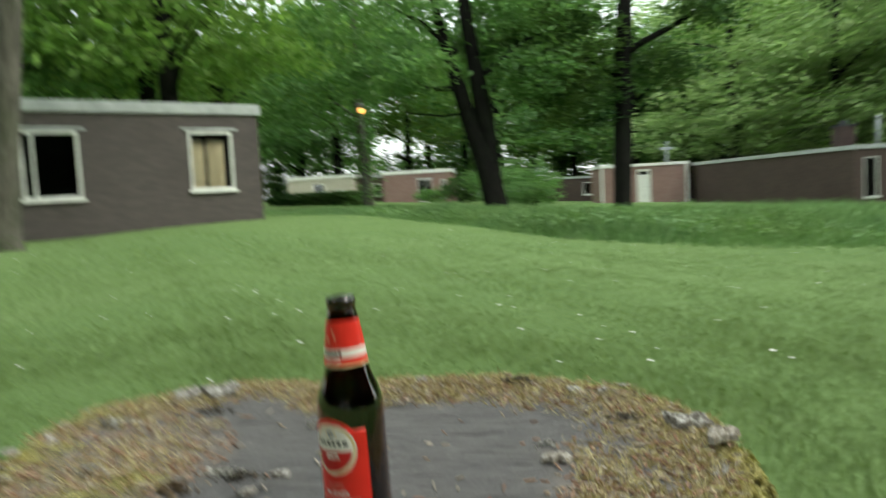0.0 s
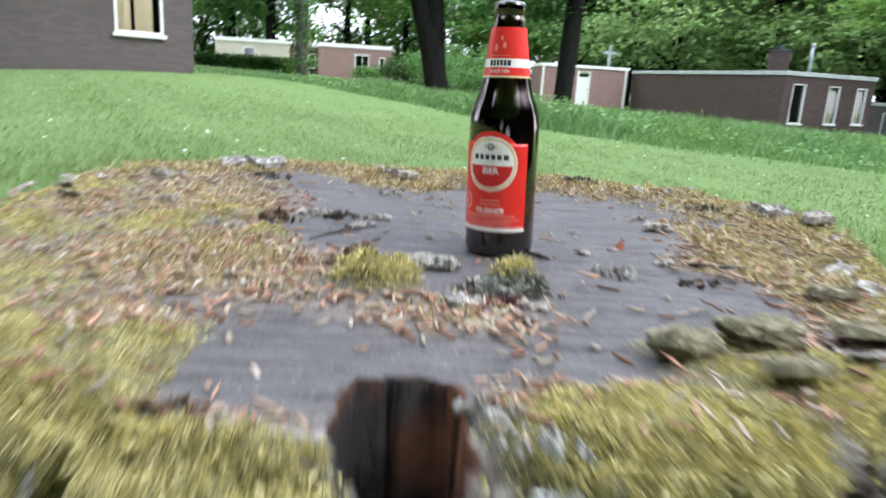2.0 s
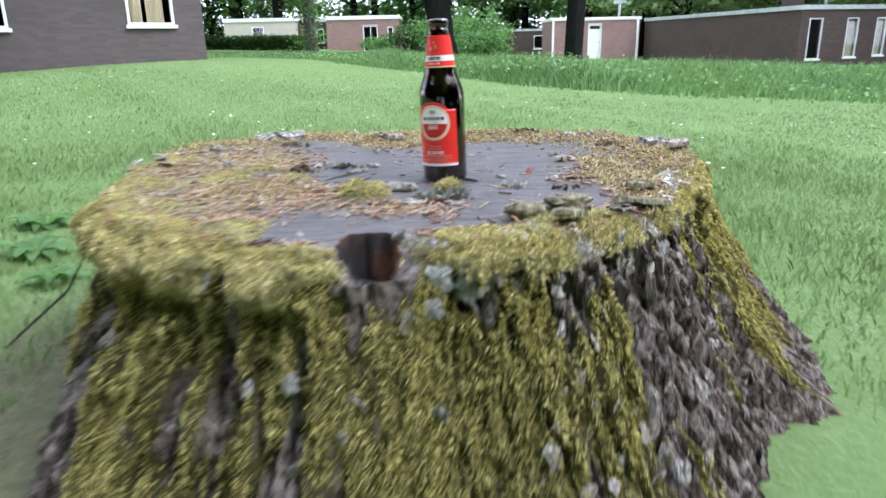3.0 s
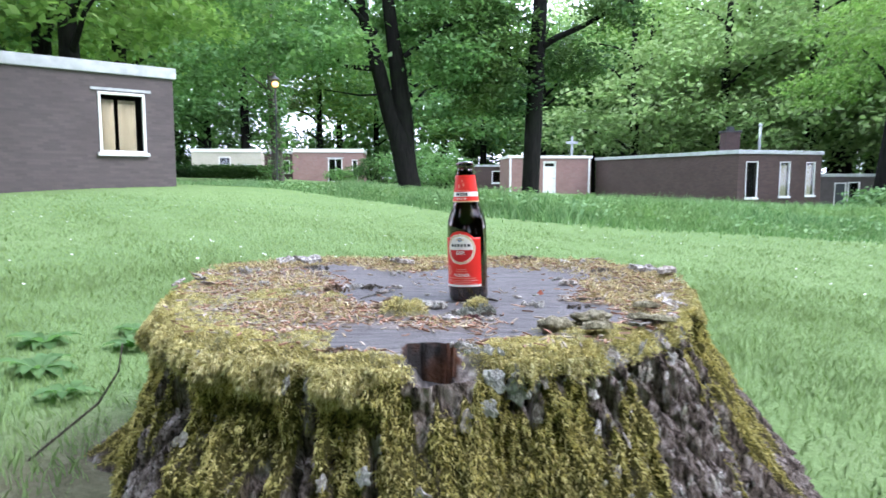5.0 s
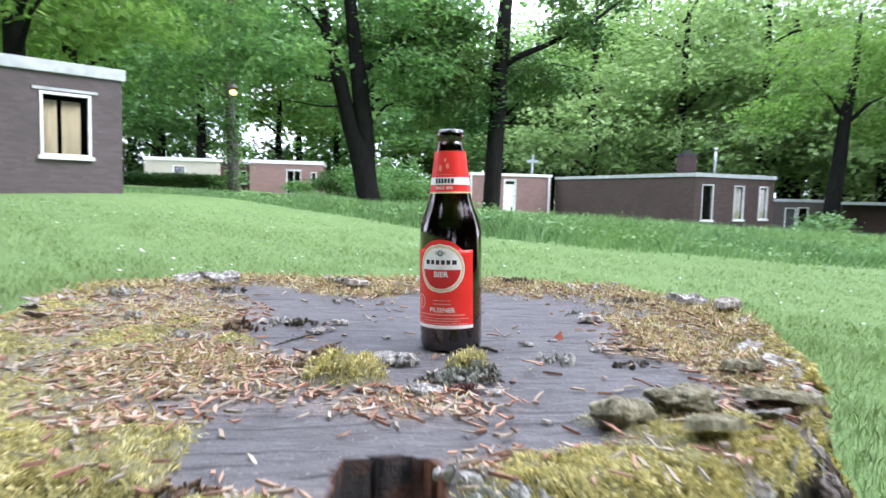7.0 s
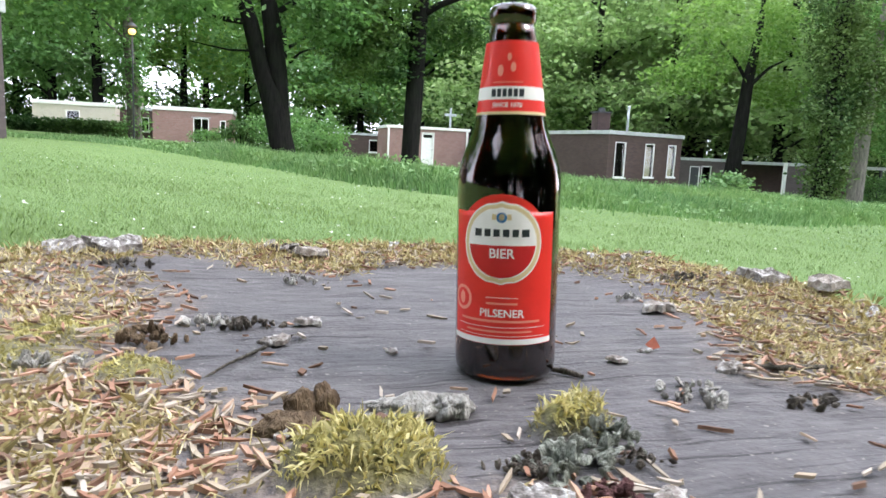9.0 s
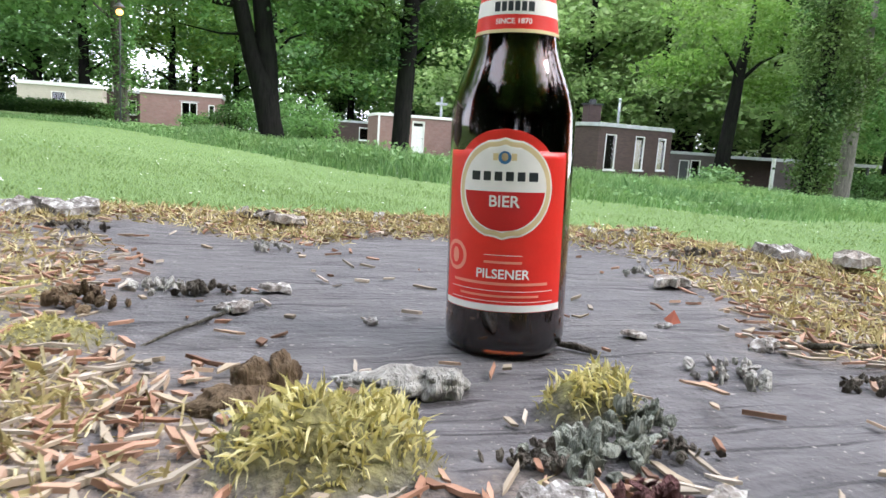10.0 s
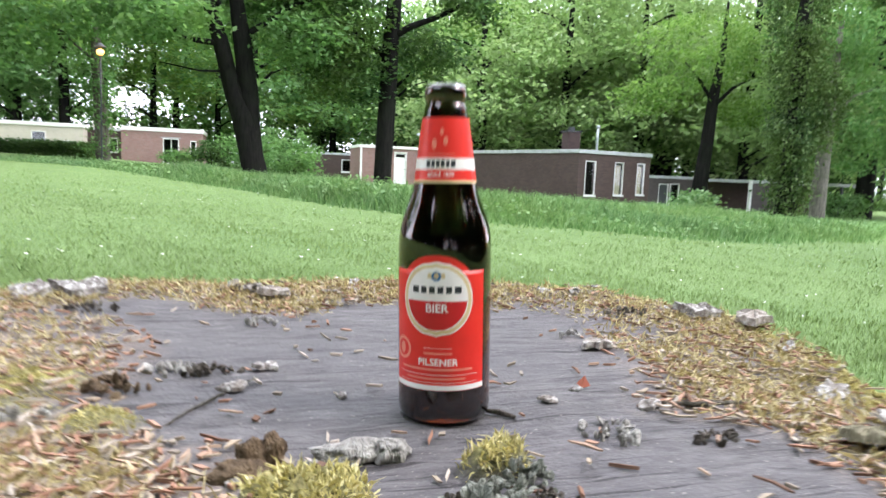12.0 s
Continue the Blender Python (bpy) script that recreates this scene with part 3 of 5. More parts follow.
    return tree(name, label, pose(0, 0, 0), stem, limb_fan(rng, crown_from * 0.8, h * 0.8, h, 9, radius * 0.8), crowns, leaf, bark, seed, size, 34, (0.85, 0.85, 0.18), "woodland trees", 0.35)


def at_ground(x, y, turn=0.0, s=1.0):
    return pose(x, y, float(ground_z(x, y)), 0, 0, turn) @ Matrix.Scale(s, 4)


def build_woods():
    rng = random.Random(11)
    kinds = [
        wood_tree(21, "beech_tree", 17, 3.2, 4.3, LEAF_LIGHT, "tall woodland tree with bright green leaves"),
        wood_tree(22, "oak_tree", 16, 2.4, 4.8, LEAF_MID, "broad woodland tree with mid green leaves"),
        wood_tree(23, "birch_tree", 18, 4.2, 3.6, LEAF_LIGHT, "slender woodland tree with airy green leaves", 260, 0.36),
        wood_tree(24, "maple_tree", 14, 1.8, 4.4, LEAF_MID, "leafy woodland tree with low branches"),
    ]
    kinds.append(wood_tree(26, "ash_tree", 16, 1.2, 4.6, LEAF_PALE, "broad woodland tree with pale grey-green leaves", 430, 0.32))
    dark = wood_tree(25, "fir_tree", 15, 2.0, 3.4, LEAF_DARK, "dark green tree in the shade of the wood", 300, 0.4)
    rows = []
    for y0, x0, x1, step in ((66, -46, 74, 6.6), (78, -56, 96, 7.4), (92, -70, 110, 9.0)):
        x = x0
        while x < x1:
            rows.append((x + rng.uniform(-2, 2), y0 + rng.uniform(-3, 3), None))
            x += step
    for x, y in ((-13, 27), (-20, 25), (-17, 33), (-25, 31), (-16, 39), (-30, 22), (-23, 40)):
        rows.append((x, y, 0 if rng.random() < 0.6 else 1))
    for x, y, k in ((18, 50, 5), (25, 50, 5), (31, 48, 5), (36, 52, 5), (22, 58, 2), (43, 46, 5), (41, 58, 2), (13, 60, 3), (50, 52, 5), (47, 36, 0), (54, 40, 5)):
        rows.append((x, y, k))
    for x, y, k in ((27, 62, 0), (34, 60, 5), (46, 62, 0), (56, 60, 2), (62, 48, 0), (38, 44, 5), (30, 56, 5), (33.5, 26, 1), (38, 33, 5), (43, 27, 1)):
        rows.append((x, y, k))
    # trees out of view behind the camera, added for the bottle's reflections
    for x, y in ((-1.5, -14), (-6, -13), (4, -16), (-10, -19), (9, -21), (-2, -24)):
        rows.append((x, y, 1 if rng.random() < 0.5 else 0))
    first = set()
    for x, y, k in rows:
        if k is None and -0.25 < x / y < -0.10 and rng.random() < 0.32:
            continue
        if k is None:
            # a thinner, darker stretch lets the sky show through low down
            if -12 < x * 60 / y < 0 and rng.random() < 0.75:
                k = 2
            else:
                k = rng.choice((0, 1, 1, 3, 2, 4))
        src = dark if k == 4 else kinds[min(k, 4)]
        s = rng.uniform(0.95, 1.35)
        if y > 60 and 0.17 < x / y < 0.25:
            s *= 0.66
        m = at_ground(x, y, rng.uniform(0, 360), s)
        if k not in first:
            first.add(k)
            src.matrix_world = m
        else:
            copy_thing(src, m)


def build_near_trees():
    # the forked oak between the houses
    g = 0.14
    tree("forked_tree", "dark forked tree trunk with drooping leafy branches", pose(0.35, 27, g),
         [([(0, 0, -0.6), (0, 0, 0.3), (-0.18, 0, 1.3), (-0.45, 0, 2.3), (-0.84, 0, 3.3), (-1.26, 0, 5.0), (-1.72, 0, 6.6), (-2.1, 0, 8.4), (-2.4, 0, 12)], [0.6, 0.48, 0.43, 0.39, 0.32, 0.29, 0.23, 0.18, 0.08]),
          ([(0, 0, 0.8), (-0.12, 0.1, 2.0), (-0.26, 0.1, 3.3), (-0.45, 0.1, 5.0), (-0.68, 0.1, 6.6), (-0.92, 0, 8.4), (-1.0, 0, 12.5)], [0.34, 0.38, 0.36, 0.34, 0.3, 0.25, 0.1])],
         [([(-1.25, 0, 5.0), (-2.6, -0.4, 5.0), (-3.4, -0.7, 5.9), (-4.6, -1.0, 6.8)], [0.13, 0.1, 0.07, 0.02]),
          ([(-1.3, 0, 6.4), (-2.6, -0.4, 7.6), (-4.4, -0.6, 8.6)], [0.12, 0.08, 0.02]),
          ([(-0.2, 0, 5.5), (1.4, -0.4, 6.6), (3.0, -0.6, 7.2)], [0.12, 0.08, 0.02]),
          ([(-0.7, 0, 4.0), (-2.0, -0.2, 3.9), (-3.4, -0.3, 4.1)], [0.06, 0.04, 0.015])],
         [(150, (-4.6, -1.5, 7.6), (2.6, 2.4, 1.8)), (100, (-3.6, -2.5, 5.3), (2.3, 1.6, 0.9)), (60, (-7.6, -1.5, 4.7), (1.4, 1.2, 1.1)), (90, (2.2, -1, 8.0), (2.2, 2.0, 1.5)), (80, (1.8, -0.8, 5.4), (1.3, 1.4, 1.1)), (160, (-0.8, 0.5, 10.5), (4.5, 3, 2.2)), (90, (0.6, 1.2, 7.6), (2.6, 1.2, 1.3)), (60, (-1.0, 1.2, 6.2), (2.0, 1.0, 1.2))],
         LEAF_MID, BARK_BACKLIT, 31, 0.24, 26, (0.42, 0.42, 0.14))
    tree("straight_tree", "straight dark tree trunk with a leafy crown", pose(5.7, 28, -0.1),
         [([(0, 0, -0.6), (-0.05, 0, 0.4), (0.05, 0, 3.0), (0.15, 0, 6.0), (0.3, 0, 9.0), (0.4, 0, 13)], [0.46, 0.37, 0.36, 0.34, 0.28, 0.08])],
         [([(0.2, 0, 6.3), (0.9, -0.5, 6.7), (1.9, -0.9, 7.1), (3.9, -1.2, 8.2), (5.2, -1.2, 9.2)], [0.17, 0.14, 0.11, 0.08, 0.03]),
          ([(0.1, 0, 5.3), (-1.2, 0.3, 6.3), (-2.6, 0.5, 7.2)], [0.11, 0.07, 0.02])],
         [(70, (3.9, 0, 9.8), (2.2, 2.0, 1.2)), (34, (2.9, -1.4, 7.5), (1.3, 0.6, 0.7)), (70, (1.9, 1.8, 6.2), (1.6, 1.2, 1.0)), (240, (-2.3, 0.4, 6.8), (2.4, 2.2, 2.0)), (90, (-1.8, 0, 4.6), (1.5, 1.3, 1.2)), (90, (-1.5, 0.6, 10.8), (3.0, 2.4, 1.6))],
         LEAF_DARK, BARK_BACKLIT, 32, 0.24, 30, (0.42, 0.42, 0.14))
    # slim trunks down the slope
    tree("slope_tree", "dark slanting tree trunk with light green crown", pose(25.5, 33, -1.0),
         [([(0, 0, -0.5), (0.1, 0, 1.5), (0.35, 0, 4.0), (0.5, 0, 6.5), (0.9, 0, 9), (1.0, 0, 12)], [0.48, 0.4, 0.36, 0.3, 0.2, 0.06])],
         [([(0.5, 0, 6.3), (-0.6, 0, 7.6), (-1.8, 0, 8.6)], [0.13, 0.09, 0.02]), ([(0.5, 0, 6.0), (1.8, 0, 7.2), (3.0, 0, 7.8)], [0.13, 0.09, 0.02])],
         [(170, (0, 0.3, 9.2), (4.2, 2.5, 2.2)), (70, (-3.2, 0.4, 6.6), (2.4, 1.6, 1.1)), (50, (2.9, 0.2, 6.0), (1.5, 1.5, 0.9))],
         LEAF_LIGHT, BARK_BACKLIT, 33, 0.26, 24, (0.42, 0.42, 0.15))
    tree("ivy_tree", "tree trunk thickly wrapped in ivy", pose(21.4, 22, -0.8),
         [([(0, 0, -0.5), (0.0, 0, 1.5), (0.1, 0, 4.0), (0.0, 0, 8), (0.2, 0, 11)], [0.42, 0.36, 0.33, 0.28, 0.1])],
         [([(0, 0, 3), (0.9, -0.3, 4.0), (1.6, -0.4, 4.6)], [0.07, 0.05, 0.02])],
         [(60, (0.0, 0, 0.9), (0.7, 0.6, 0.9)), (120, (0.0, 0, 3.0), (0.95, 0.8, 1.7)), (150, (0.1, 0, 5.6), (1.25, 1.0, 1.9)), (130, (0, 0, 8.6), (1.6, 1.2, 1.9)), (70, (1.5, -0.2, 4.6), (0.8, 0.6, 1.6))],
         IVY, BARK_BACKLIT, 34, 0.15, 40, (0.22, 0.22, 0.2), "", 0.9)
    tree("pale_tree", "pale grey slim tree trunk beside the ivy", pose(25.1, 24, -0.95),
         [([(0, 0, -0.5), (0, 0, 2), (0.1, 0, 5), (0.3, 0, 9)], [0.34, 0.3, 0.27, 0.1])], [([(0.1, 0, 4.6), (1.4, 0, 5.8), (2.6, 0, 6.2)], [0.09, 0.06, 0.02])],
         [(90, (1.2, 0, 6.0), (2.2, 1.4, 2.2)), (60, (2.5, 0.5, 3.6), (1.3, 1.2, 1.2)), (80, (0.3, 0, 8.6), (2.2, 2.0, 1.3))],
         LEAF_MID, BARK_GREY, 35, 0.22, 26, (0.4, 0.4, 0.15))
    # the grey trunk close by the near house
    tree("grey_trunk_tree", "grey tree trunk beside the near house", pose(-6.42, 8.0, 0.4),
         [([(-0.02, 0, -0.4), (0, 0, 0.2), (0.1, 0, 1.2), (0.32, 0, 2.8), (0.55, 0, 4.5), (0.8, 0.2, 8)], [0.27, 0.175, 0.15, 0.14, 0.13, 0.05])],
         [([(0.7, 0.1, 6), (-0.3, 0.3, 7.2), (-1.2, 0.4, 8)], [0.06, 0.04, 0.015])],
         # wide crown out of view, added to shade the lawn on this side
         [(420, (0.3, 0.6, 8.6), (4.2, 4.4, 1.8))], LEAF_MID, BARK_GREY, 36, 0.2, 26, (0.35, 0.35, 0.12))
    # an ivied trunk in front of the far houses
    tree("ivied_trunk", "slim ivied trunk before the far houses", pose(-6.9, 38, 0.45),
         [([(0, 0, -0.5), (-0.1, 0, 2), (-0.3, 0, 5), (-0.3, 0, 10), (0, 0, 13)], [0.36, 0.3, 0.25, 0.2, 0.08])], [([(-0.3, 0, 5), (-1.5, 0, 6), (-2.5, 0, 6.3)], [0.08, 0.05, 0.02])],
         [(70, (-0.15, 0, 2.4), (0.65, 0.5, 2.3)), (90, (-0.5, 0, 5.6), (1.2, 0.8, 2.0)), (120, (0, 0, 10), (2.6, 2, 2))], LEAF_MID, BARK_GREY, 37, 0.2, 24, (0.3, 0.3, 0.2))


def bush(name, label, x, y, rx, ry, rz, leaf, seed, n, size=0.16):
    b = thing(name, pose(x, y, float(ground_z(x, y))), label, "bush")
    v, f = [], []
    rng = np.random.default_rng(seed)
    for i in range(7):
        a = i * 0.9
        tube(v, f, [(0.1 * math.cos(a), 0.1 * math.sin(a), -0.1), (rx * 0.3 * math.cos(a), ry * 0.3 * math.sin(a), rz * 0.7), (rx * 0.6 * math.cos(a), ry * 0.6 * math.sin(a), rz * 1.4)], [0.035, 0.025, 0.008], 6)
    from_lists("stems", v, f, BARK_BACKLIT, b, "", True)
    pts = crown_points(rng, n, (0, 0, rz), (rx, ry, rz))
    pts[:, 2] = np.maximum(pts[:, 2], 0.05)
    soup("leaves", scatter_leaves(pts, 22, (0.25, 0.25, 0.12), size, rng), leaf, b)
    return b


def build_hedge():
    h = thing("clipped_hedge", pose(-10.6, 40, 0.55), "dark green clipped hedge before the cream house", "hedge")
    rng = np.random.default_rng(41)
    c = np.stack([rng.uniform(-2.9, 2.7, 1500), rng.uniform(-0.5, 0.5, 1500), rng.uniform(-0.2, 0.85, 1500)], 1)
    soup("leaves", scatter_leaves(c, 14, (0.12, 0.12, 0.06), 0.14, rng), LEAF_DARK, h)
    v, f = [], []
    for i in range(12):
        x = -2.7 + i * 0.48
        tube(v, f, [(x, 0, -0.4), (x + 0.05, 0.05, 0.3), (x - 0.05, 0, 0.8)], [0.04, 0.03, 0.01], 6)
    from_lists("stems", v, f, BARK_BACKLIT, h)


def build_lamp():
    lamp = thing("street_lamp", pose(-6.48, 35, 0.45), "lit orange street lamp on a slim post", "street lamp")
    v, f = [], []
    tube(v, f, [(0, 0, -0.3), (0, 0, 3), (0, 0, 4.9)], [0.045, 0.035, 0.03], 10)
    from_lists("post", v, f, DARK_METAL, lamp, "", True)
    bm = bmesh.new()
    bmesh.ops.create_cone(bm, cap_ends=True, segments=16, radius1=0.26, radius2=0.08, depth=0.18, matrix=Matrix.Translation((0, 0, 5.42)))
    part("hood", bm, DARK_METAL, lamp)
    bm = bmesh.new()
    bmesh.ops.create_uvsphere(bm, u_segments=16, v_segments=10, radius=0.14, matrix=Matrix.Translation((0, 0, 5.1)) @ Matrix.Diagonal((1.2, 1.2, 1, 1)))
    m = Mat("lit_lamp_glass", 0.3)
    m.colour((1.0, 0.75, 0.4))
    m.b.inputs["Emission Color"].default_value = (1.0, 0.42, 0.10, 1)
    m.b.inputs["Emission Strength"].default_value = 1.6
    part("globe", bm, m.m, lamp, "glowing orange globe", True)


build_woods()
build_near_trees()
for i, (x, y, rx, ry, rz, leaf, n) in enumerate(((2.2, 34, 1.2, 1.0, 0.7, LEAF_MID, 70), (3.0, 41, 1.5, 1.2, 1.3, LEAF_MID, 110), (0.8, 44, 2.0, 1.5, 1.5, LEAF_MID, 120), (-2.0, 48, 1.5, 1.2, 1.0, LEAF_DARK, 80),
                                              (33.5, 41.5, 1.6, 1.0, 0.8, LEAF_MID, 70), (33, 30, 2.2, 1.2, 0.8, LEAF_MID, 110), (-4.5, 52, 1.4, 1.0, 0.5, LEAF_MID, 60), (18.5, 24, 0.9, 0.8, 0.45, WEED, 60), (-6.55, 7.7, 0.16, 0.16, 0.14, IVY, 10))):
    bush("leafy_bush", "low leafy green bush under the trees", x, y, rx, ry, rz, leaf, 50 + i, n, 0.2 if rx > 0.5 else 0.06)
build_hedge()
build_lamp()


def build_thicket():
    rng = np.random.default_rng(44)
    n = 2600
    x, y = rng.uniform(-70, 110, n), rng.normal(73, 2.2, n)
    z = ground_z(x, y) + rng.uniform(0, 1, n) * (3.4 + 1.4 * np.sin(x * 0.35) + 0.8 * np.sin(x * 1.3) + np.where(x < 0, 1.2, 0))
    soup("thicket", scatter_leaves(np.stack([x, y, z], 1), 26, (0.7, 0.5, 0.35), 0.42, rng), LEAF_DARK)
    # unseen screen of leaves, added to block sky and darken the bottle's reflections
    k = 4200
    a = rng.uniform(radians(165), radians(375), k)
    r = rng.normal(19, 1.0, k)
    x2, y2 = r * np.cos(a), r * np.sin(a)
    keep = y2 < 6
    x2, y2 = x2[keep], y2[keep]
    z2 = ground_z(x2, y2) + rng.uniform(0, 1, len(x2)) ** 0.8 * np.interp(np.abs(x2 + 1), [4, 7], [24.0, 10.5]) * (1 + 0.22 * np.sin(x2 * 0.9) + 0.12 * np.sin(x2 * 2.3 + y2))
    soup("near_thicket", scatter_leaves(np.stack([x2, y2, z2], 1), 26, (0.7, 0.7, 0.5), 0.7, rng), LEAF_SCREEN)
    tagged(bpy.data.objects["near_thicket"], "unseen dark leaf screen added to shape the bottle's reflections", "undergrowth", kind="stuff")
    n2 = 3600
    x3, y3 = rng.uniform(-95, 135, n2), rng.normal(104, 3, n2)
    z3 = ground_z(x3, y3) + rng.uniform(0, 1, n2) ** 0.8 * (25 + 4 * np.sin(x3 * 0.2))
    way = x3 / y3
    gap = ((way > -0.24) & (way < -0.085) & (z3 > 7) & (z3 < 20)) | ((way > 0.165) & (way < 0.24) & (z3 > 19)) | ((way > -0.36) & (way < -0.30) & (z3 > 21))
    keep = ~gap | (rng.uniform(0, 1, n2) < 0.12)
    soup("far_woods", scatter_leaves(np.stack([x3, y3, z3], 1)[keep], 20, (1.3, 1.0, 0.8), 1.1, rng), LEAF_MID)
    tagged(bpy.data.objects["far_woods"], "far green woodland behind the houses", "woodland", kind="stuff")
    tagged(bpy.data.objects["thicket"], "dark undergrowth along the far wood edge", "undergrowth", kind="stuff")


build_thicket()


# ---- the stump ----
TOP = 0.503
CX, CY = -0.04, 0.04
RIM = [(-172, 0.445), (-155, 0.447), (-143, 0.452), (-128, 0.452), (-115, 0.438), (-98, 0.438), (-86, 0.41), (-78, 0.418), (-68, 0.42), (-54, 0.402), (-31, 0.392), (-17, 0.40), (-6, 0.412), (8, 0.455), (22, 0.49), (36, 0.507), (50, 0.51), (60, 0.487), (90, 0.442), (100, 0.432), (121, 0.53), (139, 0.57), (148, 0.555), (165, 0.48)]
RIM_A = np.array([a for a, r in RIM] + [RIM[0][0] + 360])
RIM_R = np.array([r for a, r in RIM] + [RIM[0][1]])


def rim(deg):
    d = (deg + 172) % 360 - 172
    return float(np.interp(d, RIM_A, RIM_R)) * (1 + 0.014 * noise.noise((math.cos(radians(deg)) * 6, math.sin(radians(deg)) * 6, 2)))


def fbm(x, y, z, scale, octaves=4):
    s, a, t = 0.0, 1.0, 0.0
    for i in range(octaves):
        s += a * noise.noise((x * scale, y * scale, z * scale + i * 7.3))
        t += a
        a *= 0.5
        scale *= 2.1
    return s / t


def bump_at(x, y, cx, cy, rx, ry):
    return max(0.0, 1 - ((x - cx) / rx) ** 2 - ((y - cy) / ry) ** 2)


STALK = [(-0.79, 0.08, 0.19), (-0.73, 0.08, 0.239), (-0.64, 0.08, 0.312), (-0.603, 0.08, 0.369), (-0.594, 0.08, 0.418)]
HOLE = (-0.081, -0.341, 0.028, 0.041)
LIP = (-0.077, -0.394, 0.020, 0.022)


def notch_at(x, y, grow=1.0):
    """The squarish rotted notch, 1 in its middle, 0 at its edge."""
    wob = 1 + 0.10 * noise.noise((x * 90, y * 90, 3))
    return max(0.0, 1 - (abs(x - HOLE[0]) / (HOLE[2] * grow * wob)) ** 4 - (abs(y - HOLE[1]) / (HOLE[3] * grow * wob)) ** 4)


def moss_top(x, y):
    """How mossy the cut face is, 0 to 1."""
    d = math.hypot(x - CX, y - CY) / rim(math.degrees(math.atan2(y - CY, x - CX)))
    m = 0.0
    if x < -0.2 and y < 0.22:
        m = max(m, (d - 0.74 + 0.34 * fbm(x, y, 0, 10)) * 5)
    m = max(m, 0.75 * bump_at(x, y, -0.37, -0.19, 0.10, 0.13), 1.8 * bump_at(x, y, -0.20, -0.395, 0.11, 0.052), 1.8 * bump_at(x, y, 0.05, -0.345, 0.10, 0.055), 1.3 * bump_at(x, y, 0.15, -0.28, 0.09, 0.045))
    m = max(m, 1.9 * bump_at(x, y, -0.108, -0.128, 0.040, 0.027), 1.5 * bump_at(x, y, 0.002, -0.098, 0.024, 0.014), 1.0 * bump_at(x, y, 0.12, -0.235, 0.07, 0.02), 1.2 * bump_at(x, y, -0.225, 0.01, 0.03, 0.025), 1.1 * bump_at(x, y, -0.29, 0.10, 0.05, 0.04), 0.9 * bump_at(x, y, -0.33, 0.03, 0.08, 0.08))
    if y > 0.22:
        m = max(m, (d - 0.93 + 0.42 * fbm(x, y, 2, 14)) * 5)
    if x > 0.24 and y < 0.15:
        m = max(m, (d - 0.86) * 7)
    return max(0.0, min(1.0, m))


def litter_top(x, y):
    """How thickly slivers and needles lie on the cut face."""
    d = math.hypot(x - CX, y - CY) / rim(math.degrees(math.atan2(y - CY, x - CX)))
    v = (d - 0.70 + 0.2 * fbm(x, y, 3, 7)) * 5 if y > 0.0 else 0.0
    v = max(v, 1.25 * bump_at(x, y, -0.27, -0.09, 0.13, 0.13), 0.6 * bump_at(x, y, -0.20, -0.12, 0.14, 0.12), 0.62 * bump_at(x, y, -0.06, -0.19, 0.10, 0.06), 0.95 * bump_at(x, y, -0.28, -0.24, 0.09, 0.07), 0.9 * bump_at(x, y, -0.33, 0.15, 0.14, 0.2), 0.7 * bump_at(x, y, 0.24, 0.02, 0.12, 0.2))
    if y < 0 and d > 0.8:
        v = max(v, 0.4)
    clear = max(bump_at(x, y, -0.15, -0.275, 0.075, 0.075), bump_at(x, y, 0.0, 0.1, 0.24, 0.17), bump_at(x, y, 0.13, -0.1, 0.1, 0.07))
    return max(0.02, min(1.0, v) * (1 - min(1.0, 2.2 * clear)) * (1 - 0.85 * moss_top(x, y)))


def top_height(x, y):
    z = TOP + 0.004 * fbm(x, y, 0, 6) + 0.0016 * fbm(x, y, 4, 40, 3)
    m, lt = moss_top(x, y), litter_top(x, y)
    z += 0.012 * m * (0.7 + 0.8 * fbm(x, y, 11, 45, 3)) + 0.004 * lt * (1 + fbm(x, y, 9, 30, 3))
    z += 0.012 * max(0.0, min(1.0, (math.hypot(x - CX, y - CY) - 0.33) / 0.1)) * (0.5 + 0.7 * fbm(x, y, 6, 8)) * (1 if y > 0 else 0.5)
    z += 0.017 * bump_at(x, y, -0.108, -0.128, 0.038, 0.025) * (0.8 + 1.3 * fbm(x, y, 5, 55, 2)) + 0.010 * bump_at(x, y, 0.002, -0.098, 0.024, 0.014)
    flat = bump_at(x, y, 0, 0, 0.06, 0.06)
    z = z * (1 - min(1, 3 * flat)) + TOP * min(1, 3 * flat)
    # a groove in the grain beside the bottle
    for k in range(8):
        gx, gy = -0.185 + k * 0.0075, 0.012 + 0.0095 * k
        z -= 0.0035 * bump_at(x, y, gx, gy, 0.009, 0.007)
    return z


def cushion(deg):
    """How far the moss bulges over the rim."""
    d = deg % 360
    n = fbm(math.cos(radians(deg)), math.sin(radians(deg)), 8, 11, 4)
    base = float(np.interp(d, [0, 30, 60, 150, 195, 258, 262, 272, 276, 290, 296, 338, 345, 360], [0.6, 0.4, 0.0, 0.0, 0.6, 0.95, 0.0, 0.0, 0.35, 0.3, -0.3, -0.3, 0.5, 0.6]))
    return max(0.0, min(1.0, base * 0.9 + 1.6 * n))


